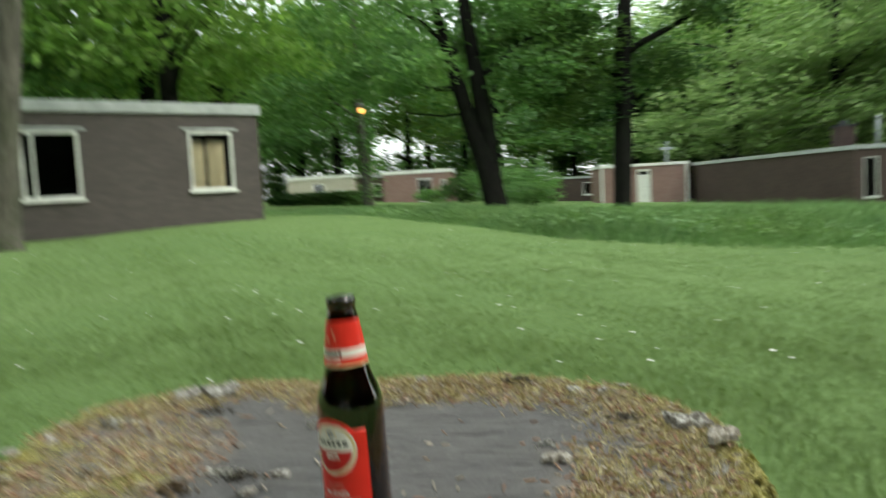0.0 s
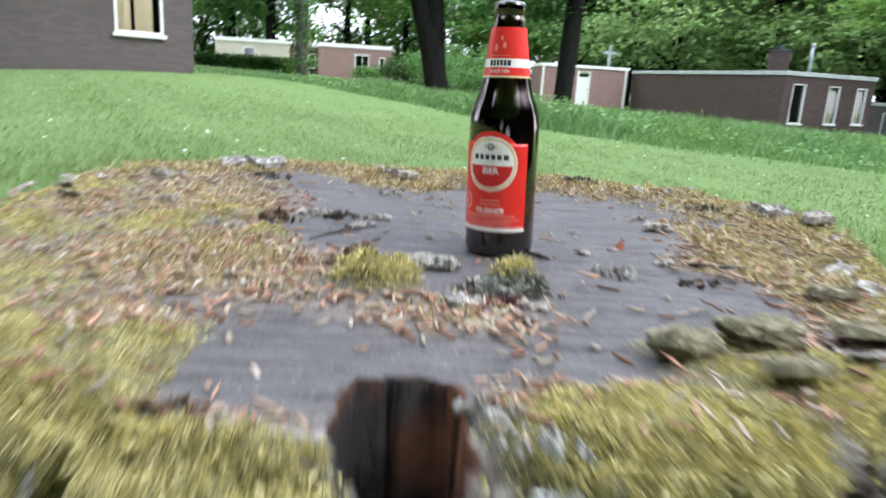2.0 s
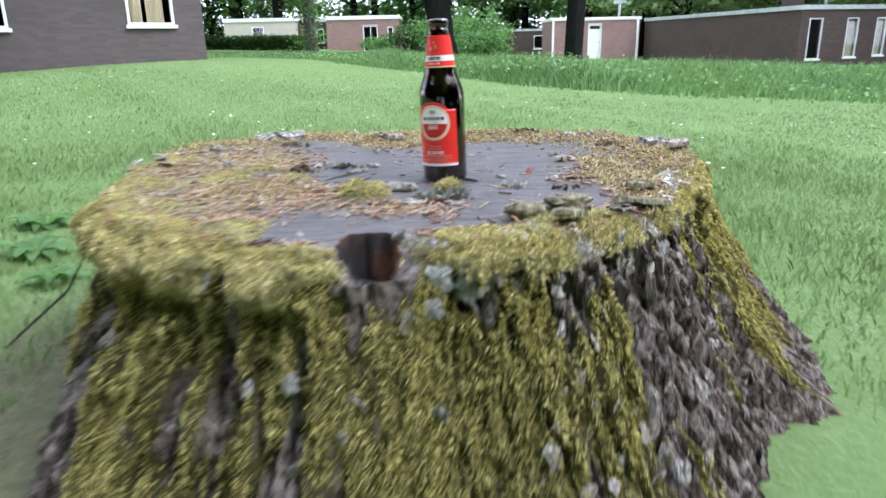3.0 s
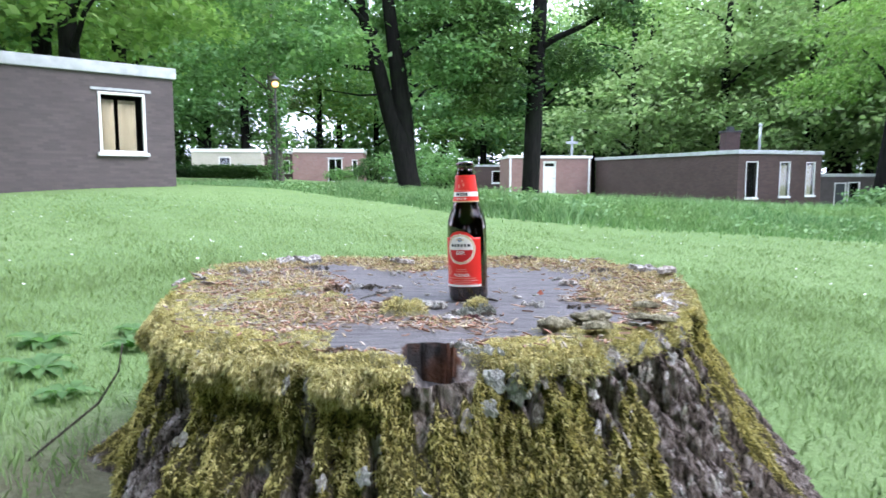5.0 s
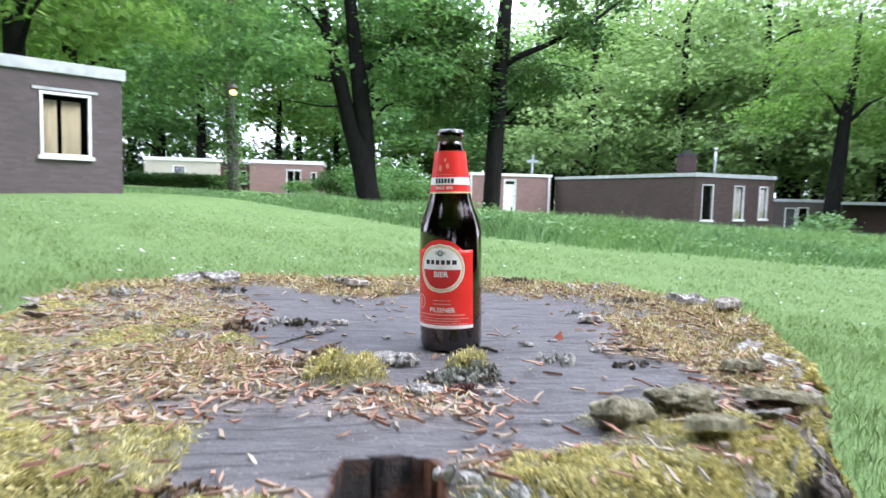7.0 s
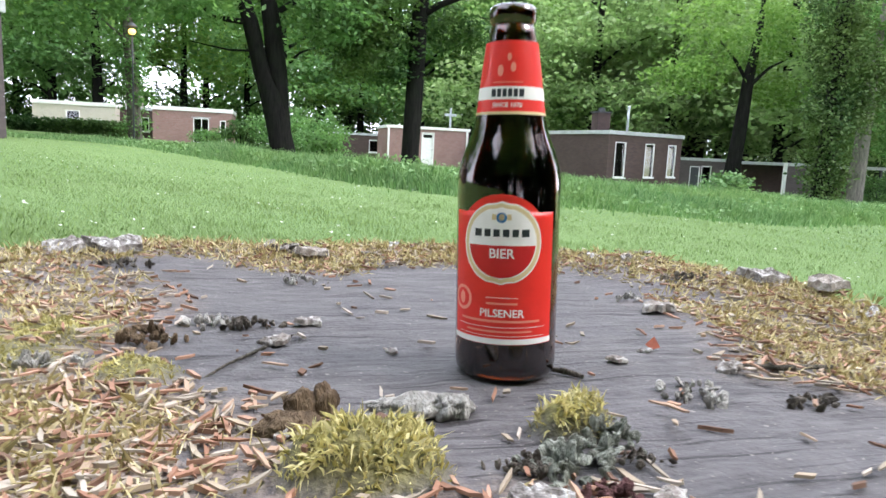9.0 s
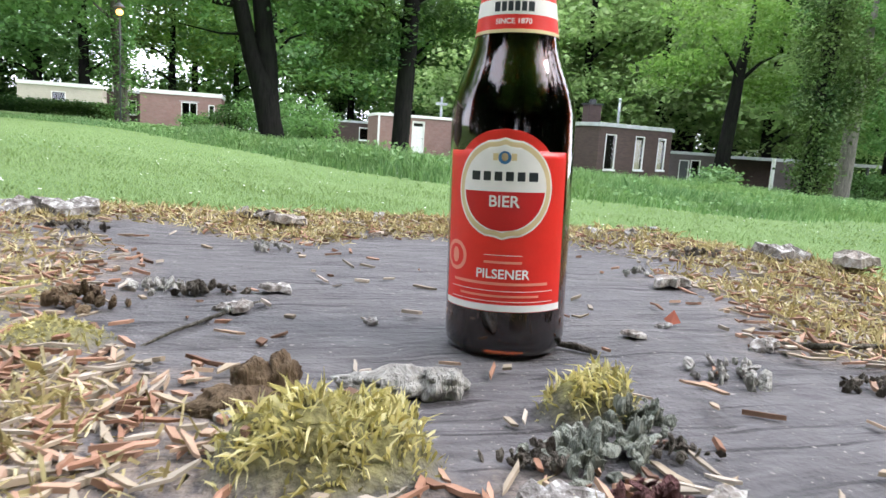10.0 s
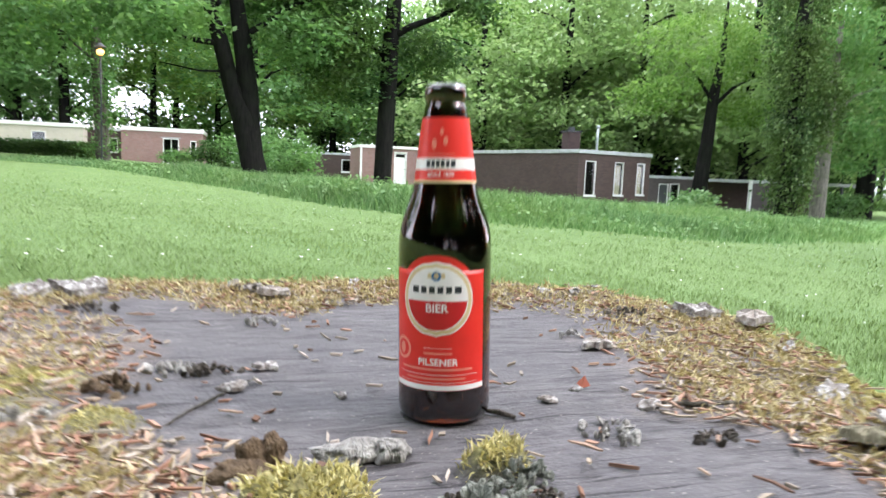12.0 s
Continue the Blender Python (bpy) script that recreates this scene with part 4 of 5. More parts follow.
def side_point(deg, depth):
    """A point on the bark, depth metres under the rim."""
    a = radians(deg)
    h = depth / 0.42
    lobes = 0.5 + 0.5 * math.sin(a * 5 + 0.6)
    flare = 0.25 * h**1.25 * (0.8 + 0.4 * lobes) * (1.12 if -60 < deg < 60 else 1.0)
    if -140 < deg < -20:
        flare *= 0.8
    elif deg <= -140 or deg > 150:
        flare *= 0.62
    for mid, wide, reach in ((172, 10, 0.42), (-14, 11, 0.12)):
        off = (deg - mid + 180) % 360 - 180
        flare += reach * math.exp(-((off / wide) ** 2)) * max(0.0, (h - 0.5) / 0.5) ** 1.6
    r = rim(deg) + flare
    u, w = math.cos(a), math.sin(a)
    warp = 0.25 * noise.noise((u * 5, w * 5, depth * 9))
    dist = noise.voronoi((u * 27 + warp, w * 27 + warp, depth * 11 + 2 * warp))[0]
    crack = max(0.0, 1 - (dist[1] - dist[0]) / 0.2)
    step = noise.cell((u * 23, w * 23, depth * 24))
    rough = 0.020 * crack + 0.026 * fbm(u, w, depth * 1.6, 20, 5) + 0.007 * abs(step) + 0.022 * abs(noise.noise((u * 10, w * 10, depth * 3)))
    if 258 < deg % 360 < 275:
        rough *= 0.28
    fade = min(1.0, 0.15 + depth / 0.05)
    pad = cushion(deg) * max(0.0, 1 - ((depth - 0.018) / 0.026) ** 2)
    patch = moss_side(deg, depth)
    under = cushion(deg) * max(0.0, 1 - ((depth - 0.085) / 0.045) ** 2)
    r += -0.013 * under * (1 + 2 * fbm(u, w, depth + 5, 9, 2)) + 0.024 * pad * (0.8 + 0.5 * fbm(u, w, depth, 30, 2)) - rough * fade * (1 - 0.5 * patch) + patch * (0.003 + 0.020 * fbm(u, w, depth + 3, 15, 3))
    return Vector((CX + u * r, CY + w * r, TOP - depth))


def moss_side(deg, depth):
    p = fbm(math.cos(radians(deg)) * 2, math.sin(radians(deg)) * 2, depth * 1.3, 3.4)
    p += 0.75 * fbm(math.cos(radians(deg)) * 3, math.sin(radians(deg)) * 3, depth * 0.9 + 4, 6.5, 3)
    d = deg % 360
    base = float(np.interp(d, [0, 20, 40, 170, 182, 206, 214, 226, 234, 244, 256, 262, 268, 292, 302, 318, 330, 340, 360], [0.8, 0.7, 0.4, 0.6, 0.85, 0.85, 0.12, 0.2, 0.65, 0.3, 0.4, 0.15, 0.5, 0.45, 0.05, -0.15, 0.0, 0.6, 0.8]))
    if 258 < d < 310:
        base += -0.55 + 0.7 * max(0.0, min(1.0, (depth - 0.02 + 0.12 * p) / 0.05))
    if d > 325 or d < 40:
        base -= max(0.0, depth - 0.1) * 4
    if 160 < d < 200:
        base -= max(0.0, depth - 0.22) * 12
    return max(0.0, min(1.0, (base + 0.9 * p) * 1.7 - 0.1))


def make_cut_wood():
    m = Mat("weathered_cut_wood", 0.7, 0.0, 0.25)
    grain = m.noise(26, 6, 0.6, m.scaled(0.7, 3.2, 1, (0, 0, 0.12)), 1.4)
    fine = m.noise(240, 3, 0.6)
    patch = m.noise(7, 4)
    c = m.ramp(grain, (0.28, (0.048, 0.045, 0.046)), (0.72, (0.142, 0.134, 0.135)))
    c = m.mix(m.ramp(patch, (0.45, 0.0), (0.7, 0.5)), c, (0.085, 0.082, 0.086))
    lines = m.noise(9, 5, 0.6, m.scaled(1.0, 17.0, 1, (0, 0, 0.10)), 0.5)
    c = m.mix(m.ramp(lines, (0.575, 0.0), (0.64, 0.85)), c, (0.022, 0.02, 0.021))
    speck = m.noise(320, 2)
    c = m.mix(m.ramp(speck, (0.66, 0.0), (0.72, 0.7)), c, (0.32, 0.29, 0.26))
    # litter browns; the darkest stop paints the shade among the slivers
    c = m.mix(m.mix(1.0, m.attr("litter"), m.ramp(m.noise(45, 5, 0.7), (0.40, 0.1), (0.56, 1.0)), "MULTIPLY"), c, m.ramp(fine, (0.34, (0.045, 0.032, 0.026)), (0.5, (0.27, 0.205, 0.155)), (0.72, (0.44, 0.355, 0.275))))
    flaky = m.noise(70, 6, 0.75)
    c = m.mix(m.attr("edging"), c, m.ramp(flaky, (0.36, (0.025, 0.02, 0.017)), (0.5, (0.17, 0.145, 0.135)), (0.66, (0.46, 0.44, 0.42))))
    # moss ground kept dark, painting the shade between its shoots
    c = m.mix(m.attr("moss"), c, m.ramp(fine, (0.3, (0.05, 0.045, 0.015)), (0.7, (0.24, 0.22, 0.08))))
    # orange is rotten wood, near-black paints the shade inside the notch
    c = m.mix(m.attr("rot"), c, m.ramp(patch, (0.47, (0.006, 0.004, 0.003)), (0.68, (0.16, 0.055, 0.018))))
    m.colour(c).bump(m.mix(m.attr("edging"), m.mix(0.5, grain, fine), flaky), 0.7, 0.006)
    return m.m


def make_stump_bark():
    m = Mat("stump_bark", 0.95, 0.0, 0.15)
    rough = m.noise(44, 8, 0.75, m.scaled(1, 1, 0.26), 1.2)
    flaky = m.noise(105, 6, 0.75, m.scaled(1, 1, 0.45), 0.8)
    fine = m.noise(170, 4, 0.7)
    c = m.ramp(rough, (0.39, (0.015, 0.011, 0.009)), (0.46, (0.15, 0.115, 0.095)), (0.55, (0.37, 0.31, 0.28)), (0.66, (0.64, 0.59, 0.56)))
    c = m.mix(m.ramp(flaky, (0.40, 0.85), (0.50, 0.0)), c, (0.022, 0.016, 0.013))
    c = m.mix(m.ramp(flaky, (0.60, 0.0), (0.68, 0.75)), c, (0.50, 0.48, 0.46))
    edge = m.mix(1.0, m.attr("moss"), m.ramp(flaky, (0.3, 0.35), (0.6, 1.25)), "MULTIPLY")
    c = m.mix(m.ramp(edge, (0.3, 0.0), (0.55, 1.0)), c, m.ramp(fine, (0.3, (0.035, 0.034, 0.01)), (0.55, (0.13, 0.115, 0.03)), (0.75, (0.28, 0.25, 0.08))))
    m.colour(c).bump(m.mix(0.5, rough, flaky), 1.0, 0.03)
    return m.m


def make_moss(name, low, mid, high, scale):
    """Moss shoots, brownish with gap shade painted into some tufts, fresh and pale in others."""
    m = Mat(name, 0.75, 0.0, 0.1)
    c = m.ramp(m.island(), (0.0, low), (0.5, mid), (1.0, high))
    tuft = m.noise(scale, 4, 0.6)
    c = m.mix(m.ramp(tuft, (0.36, 0.5), (0.50, 0.0)), c, tuple(v * 0.6 for v in low))
    c = m.mix(m.ramp(tuft, (0.56, 0.0), (0.72, 0.5)), c, high)
    m.colour(c)
    return m.through_light(0.35, m.mix(1.0, c, (1.3, 1.2, 0.75), "MULTIPLY")).m


MOSS = make_moss("moss_strand", (0.26, 0.235, 0.085), (0.57, 0.53, 0.25), (0.80, 0.76, 0.47), 42.0)
MOSS_DARK = make_moss("dark_moss_strand", (0.13, 0.12, 0.035), (0.47, 0.43, 0.15), (0.70, 0.65, 0.31), 34.0)


def make_sliver(single=False):
    m = Mat("wood_sliver", 0.85, 0.0, 0.2)
    c = m.ramp(m.per_object() if single else m.island(), (0.0, (0.13, 0.08, 0.055)), (0.2, (0.34, 0.18, 0.115)), (0.4, (0.48, 0.29, 0.20)), (0.6, (0.42, 0.34, 0.24)), (0.8, (0.32, 0.28, 0.22)), (1.0, (0.54, 0.47, 0.39)))
    m.colour(m.mix(0.4, c, m.mix(m.noise(150, 3), c, (0.05, 0.03, 0.02)))).bump(m.noise(200, 3), 0.3, 0.001)
    return m.m


SLIVER = make_sliver()
SLIVER_ONE = make_sliver(True)
STRAW = foliage("dry_moss_straw", ((0.0, (0.22, 0.17, 0.08)), (0.5, (0.48, 0.42, 0.22)), (1.0, (0.68, 0.62, 0.40))), 0.2, 0.0, (1.3, 1.2, 0.75))


def make_flake():
    m = Mat("lichen_bark_flake", 0.9, 0.0, 0.2)
    n = m.noise(130, 6, 0.7)
    c = m.ramp(n, (0.36, (0.06, 0.05, 0.045)), (0.50, (0.25, 0.235, 0.22)), (0.64, (0.66, 0.66, 0.63)))
    m.colour(m.mix(m.per_object(), c, m.mix(0.6, c, (0.30, 0.25, 0.2)))).bump(n, 0.8, 0.004)
    return m.m


FLAKE = make_flake()


def strands(points, normals, length, width, rng, droop=0.3):
    """Thin curved moss shoots, one kinked strip each."""
    n = len(points)
    p, nr = np.asarray(points), np.asarray(normals)
    # shoots of one tuft lean the same way
    cell = np.floor(p / 0.0065 + rng.normal(0, 0.15, (n, 3))).astype(np.int64)
    lean = rng.normal(0, 1, (4096, 3))[(cell[:, 0] * 73 + cell[:, 1] * 151 + cell[:, 2] * 283) % 4096]
    d = nr + 0.6 * lean + rng.normal(0, 0.55, (n, 3))
    d /= np.linalg.norm(d, axis=1, keepdims=True)
    s = np.cross(d, rng.normal(0, 1, (n, 3)))
    s /= np.linalg.norm(s, axis=1, keepdims=True)
    L = length[:, None] * rng.uniform(0.5, 1.3, (n, 1))
    w = width * rng.uniform(0.6, 1.4, (n, 1))
    mid = p + d * L * 0.55
    tip = p + d * L + np.array([0, 0, -1.0]) * L * droop + rng.normal(0, 0.15, (n, 3)) * L
    return np.stack([p - s * w, p + s * w, mid + s * w, tip, mid - s * w], 1)


def build_stump():
    stump = thing("tree_stump", pose(0, 0, 0), "broad mossy tree stump with weathered grey cut face", "tree stump")
    ring = [-200 + 220 * i / 360 for i in range(360)] + [20 + 140 * i / 100 for i in range(100)]
    NA, NR, ND = len(ring), 84, 120
    verts, faces, moss, litter, rot, edging = [(CX, CY, top_height(CX, CY))], [], [0.0], [0.1], [0.0], [0.0]
    for j in range(1, NR + 1):
        f = j / NR
        for i in range(NA):
            deg = ring[i]
            r = rim(deg) * f
            x, y = CX + math.cos(radians(deg)) * r, CY + math.sin(radians(deg)) * r
            brink = max(0.0, (f - 0.86) / 0.14)
            z = top_height(x, y) - 0.03 * max(0.0, (f - 0.93) / 0.07) ** 2 + 0.016 * brink * fbm(x, y, 2, 34, 4)
            hole = notch_at(x, y)
            lip = bump_at(x, y, *LIP)
            z -= max(0.16 * min(1.0, hole * 12), 0.007 * min(1.0, lip * 3))
            verts.append((x, y, z))
            moss.append(moss_top(x, y) * (0 if hole > 0.0 or lip > 0.0 else 1))
            litter.append(litter_top(x, y) * (0 if notch_at(x, y, 1.2) > 0.0 else 1))
            rot.append(1.0 if notch_at(x, y, 1.16) > 0.0 else 0.0)
            edging.append(0.0 if rot[-1] else max(0.0, min(1.0, (f - 0.90) / 0.05)) * (1 - litter[-1] * 0.5))
    for i in range(NA):
        faces.append((0, 1 + i, 1 + (i + 1) % NA))
    for j in range(NR - 1):
        for i in range(NA):
            a, b = 1 + j * NA + i, 1 + j * NA + (i + 1) % NA
            faces.append((a, a + NA, b + NA, b))
    top = from_lists("cut_face", verts, faces, make_cut_wood(), stump, "grey weathered cut wood strewn with slivers", True)
    for key, vals in (("moss", moss), ("litter", litter), ("rot", rot), ("edging", edging)):
        top.data.attributes.new(key, "FLOAT", "POINT").data.foreach_set("value", vals)

    verts, faces, moss = [], [], []
    edge = [Vector(v.co) for v in top.data.vertices][-NA:]
    last = [p for a, b in zip(edge, edge[1:] + edge[:1]) for p in (a, (a + b) / 2)]
    turns = [p for a, b in zip(ring, ring[1:] + [ring[0] + 360]) for p in (a, (a + b) / 2)]
    NS = len(turns)
    for j in range(ND + 1):
        depth = 0.42 * (j / ND) ** 1.15
        t = min(1.0, depth / 0.02)
        for i in range(NS):
            p = last[i].copy()
            if j:
                p = side_point(turns[i], depth)
                p.z = p.z * t + (last[i].z - depth) * (1 - t)
                if last[i].z < TOP - 0.05 and p.z > last[i].z - 0.012:
                    p = last[i] + Vector((0, -0.002, -0.0002 * j))
            verts.append(p)
            moss.append(moss_side(turns[i], depth))
    for j in range(ND):
        for i in range(NS):
            a, b = j * NS + i, j * NS + (i + 1) % NS
            faces.append((a, a + NS, b + NS, b))
    bark = from_lists("bark", verts, faces, make_stump_bark(), stump, "rough furrowed bark patched with moss", True)
    bark.data.attributes.new("moss", "FLOAT", "POINT").data.foreach_set("value", moss)

    # moss shoots on the cut face
    rng = np.random.default_rng(61)
    pts, ln = [], []
    while len(pts) < 75000:
        a, f = rng.uniform(-180, 180), math.sqrt(rng.uniform(0, 1))
        r = rim(a) * f * 1.01
        x, y = CX + math.cos(radians(a)) * r, CY + math.sin(radians(a)) * r
        m = moss_top(x, y)
        if rng.uniform() < m and max(notch_at(x, y, 1.15), bump_at(x, y, *LIP)) <= 0:
            pts.append((x, y, top_height(x, y) - 0.002 - 0.03 * max(0.0, (f - 0.93) / 0.07) ** 2))
            tuft = max(bump_at(x, y, -0.108, -0.128, 0.042, 0.03), bump_at(x, y, 0.002, -0.098, 0.024, 0.014))
            ln.append(0.0048 + 0.0022 * m + 0.0028 * min(1.0, 2 * tuft))
    pts = np.array(pts)
    soup("moss", strands(pts, np.tile((0, 0, 1.0), (len(pts), 1)), np.array(ln), 0.00052, rng), MOSS, stump, "yellow-green moss cushions on the rim")
    # moss on the bark
    pts, nrm, ln = [], [], []
    while len(pts) < 85000:
        a, dp = rng.uniform(-190, 20), 0.36 * rng.uniform(0, 1)
        if rng.uniform() < moss_side(a, dp) * 1.3 - 0.4:
            p = side_point(a, dp)
            if abs(p.x - HOLE[0]) < 0.024 and dp < 0.035:
                continue
            pts.append(p)
            nrm.append((math.cos(radians(a)), math.sin(radians(a)), 0.1))
            ln.append(0.0068)
    soup("side_moss", strands(np.array(pts), np.array(nrm), np.array(ln), 0.00072, rng, 0.5), MOSS_DARK, stump, "olive moss hanging on the bark")
    # the overhanging cushion along the front rim
    pts, nrm = [], []
    while len(pts) < 42000:
        a, dp = rng.uniform(-178, 10), rng.uniform(0, 0.046)
        if rng.uniform() < cushion(a) * 1.15 - dp / 0.045:
            p = side_point(a, dp)
            if abs(p.x - HOLE[0]) < 0.026:
                continue
            pts.append(p)
            nrm.append((math.cos(radians(a)), math.sin(radians(a)), 0.7 - 12 * dp))
    soup("rim_moss", strands(np.array(pts), np.array(nrm), np.full(len(pts), 0.0078), 0.00065, rng, 0.55), MOSS, stump, "yellow moss hanging over the rim")

    # loose bark plates on the grey side
    shapes = [plate_mesh(s, 0.02, 0.003) for s in range(8)]
    for me in shapes:
        me.materials.append(FLAKE)
    rnd = random.Random(62)
    for k in range(330):
        a, dp = rnd.uniform(-140, -22) if k % 3 == 0 else rnd.uniform(-92, -22), rnd.uniform(0.0, 0.32)
        if moss_side(a, dp) > 0.75 and rnd.random() < 0.8:
            continue
        if abs(side_point(a, dp).x - HOLE[0]) < 0.04 and dp < 0.06:
            continue
        ob = new("bark_plate", rnd.choice(shapes))
        ob.parent = stump
        s = rnd.uniform(0.15, 0.5)
        p = side_point(a, dp)
        ob.matrix_local = pose(p.x, p.y, p.z, rnd.uniform(50, 110), rnd.uniform(-25, 25), a + 90 + rnd.uniform(-25, 25)) @ Matrix.Diagonal((s, s * rnd.uniform(1.3, 2.6), s, 1))
    pale = [plate_mesh(90 + k, 0.02, 0.006, 17) for k in range(3)]
    for me in pale:
        me.materials.append(make_bark("white_lichen", (0.30, 0.30, 0.29), (0.74, 0.74, 0.72), 90.0))
    for k, (a, dp, s) in enumerate(((-86, 0.022, 0.9), (-82, 0.035, 1.0), (-79, 0.03, 0.7), (-87, 0.05, 0.7), (-50, 0.03, 0.9), (-44, 0.035, 0.9), (-103, 0.085, 0.8), (-104, 0.11, 0.6), (-66, 0.02, 0.7), (-60, 0.045, 0.6))):
        ob = new("bark_plate", pale[k % 3])
        ob.parent = stump
        p = side_point(a, dp)
        ob.matrix_local = pose(p.x, p.y, p.z, 75 + 12 * math.sin(k * 2.3), 14 * math.cos(k * 1.7), a + 90) @ Matrix.Diagonal((s * 0.8, s * 1.2, s, 1))
    for k in range(40):
        a = rnd.uniform(-60, 175)
        f = rnd.uniform(0.86, 0.99)
        r = rim(a) * f
        x, y = CX + math.cos(radians(a)) * r, CY + math.sin(radians(a)) * r
        ob = new("bark_plate", rnd.choice(shapes))
        ob.parent = stump
        s = rnd.uniform(0.3, 0.9)
        ob.matrix_local = pose(x, y, top_height(x, y) + 0.002, rnd.uniform(-25, 25), rnd.uniform(-25, 25), rnd.uniform(0, 360)) @ Matrix.Scale(s, 4)
    return stump


def plate_mesh(seed, size=0.02, thick=0.005, n=15):
    """A ragged thin piece of bark."""
    rnd = random.Random(seed)
    ring = []
    for i in range(n):
        a = 2 * math.pi * i / n
        k = rnd.uniform(0.62, 1.2)
        ring.append((math.cos(a) * size * k, math.sin(a) * size * 0.7 * k))
    curl = rnd.uniform(-14, 14)
    lift = lambda x, y: curl * x * x + rnd.uniform(-0.06, 0.06) * size
    verts = []
    for f, up in ((1.0, 0.0), (0.93, 1.0), (0.5, 1.25)):
        verts += [(x * f, y * f, lift(x * f, y * f) + up * thick * rnd.uniform(0.7, 1.2)) for x, y in ring]
    verts += [(0, 0, thick * rnd.uniform(0.9, 1.6)), (0, 0, -0.001)]
    faces = []
    for i in range(n):
        j = (i + 1) % n
        faces += [(i, j, n + j, n + i), (n + i, n + j, 2 * n + j, 2 * n + i), (2 * n + i, 2 * n + j, 3 * n), (j, i, 3 * n + 1)]
    me = bpy.data.meshes.new("plate")
    me.from_pydata(verts, [], faces)
    return me


def build_litter():
    """Rotten-wood slivers, needles and crumbs."""
    rng = np.random.default_rng(71)
    polys, straw = [], []
    count = 0
    while count < 4600:
        a, f = rng.uniform(-180, 180), math.sqrt(rng.uniform(0, 0.97))
        r = rim(a) * f
        x, y = CX + math.cos(radians(a)) * r, CY + math.sin(radians(a)) * r
        if rng.uniform() > litter_top(x, y) or bump_at(x, y, 0, 0, 0.036, 0.036) > 0 or notch_at(x, y, 1.3) > 0:
            continue
        count += 1
        z = top_height(x, y) + rng.uniform(0.0005, 0.004)
        L, w, t = rng.uniform(0.003, 0.0095), rng.uniform(0.0007, 0.0017), rng.uniform(0.0005, 0.0012)
        if rng.uniform() < 0.1:
            L, w = rng.uniform(0.002, 0.005), rng.uniform(0.0015, 0.004)
        m = pose(x, y, z, rng.uniform(-12, 12), rng.uniform(-16, 16), rng.uniform(0, 360))
        c = [m @ Vector((sx * L, sy * w, sz * t)) for sz in (-1, 1) for sx, sy in ((-1, -0.35), (0.4, -1), (1, 0.25), (-0.5, 1))]
        polys.append(c)
    verts, faces = [], []
    for c in polys:
        k = len(verts)
        verts += c
        faces += [(k, k + 3, k + 2, k + 1), (k + 4, k + 5, k + 6, k + 7)] + [(k + i, k + (i + 1) % 4, k + 4 + (i + 1) % 4, k + 4 + i) for i in range(4)]
    shapes = []
    for k in range(7):
        L, w, t = 0.0055 + 0.0011 * k, 0.0010 + 0.00028 * (k % 4), 0.0006
        bend = 0.0012 * ((k % 3) - 1)
        vs = [(sx * L * (1 if sy < 0 else 0.75), sy * w * (0.3, 1.0, 0.55)[1 - sx], sz * t + (bend if sx == 0 else 0)) for sz in (-1, 1) for sx in (-1, 0, 1) for sy in (-1, 1)]
        fs = [(0, 1, 3, 2), (2, 3, 5, 4), (6, 8, 9, 7), (8, 10, 11, 9), (0, 6, 7, 1), (4, 5, 11, 10), (0, 2, 8, 6), (2, 4, 10, 8), (1, 7, 9, 3), (3, 9, 11, 5)]
        me = bpy.data.meshes.new("sliver")
        me.from_pydata(vs, [], fs)
        me.materials.append(SLIVER_ONE)
        shapes.append(me)
    made = 0
    while made < 250:
        x, y = rng.uniform(-0.34, 0.22), rng.uniform(-0.28, 0.08)
        if rng.uniform() > 0.022 + litter_top(x, y) or moss_top(x, y) > 0.4 or bump_at(x, y, 0, 0, 0.042, 0.042) > 0 or notch_at(x, y, 1.5) > 0:
            continue
        ob = new("wood_sliver", shapes[made % 7])
        ob.matrix_world = pose(x, y, top_height(x, y) + rng.uniform(0.002, 0.006), rng.uniform(-14, 14), rng.uniform(-14, 14), rng.uniform(0, 360))
        tagged(ob, "curled orange-brown sliver of rotten wood", "wood sliver", "slivers on the stump")
        made += 1
    ob = from_lists("wood_slivers", verts, faces, SLIVER)
    tagged(ob, "orange and pale rotten wood slivers strewn on the stump", "wood slivers", kind="stuff")
    pts = []
    while len(pts) < 22000:
        a, f = rng.uniform(-180, 180), math.sqrt(rng.uniform(0.05, 1))
        r = rim(a) * f
        x, y = CX + math.cos(radians(a)) * r, CY + math.sin(radians(a)) * r
        if rng.uniform() < litter_top(x, y) - (0.05 if y > 0.28 or x > 0.22 else 0.42) and max(notch_at(x, y, 1.3), bump_at(x, y, *LIP)) <= 0:
            pts.append((x, y, top_height(x, y)))
    ob = soup("dry_moss", strands(np.array(pts), np.tile((0, 0, 0.5), (len(pts), 1)), np.full(len(pts), 0.013), 0.0006, rng, 0.25), STRAW)
    tagged(ob, "straw-coloured dry moss and needles on the stump", "dry moss", kind="stuff")


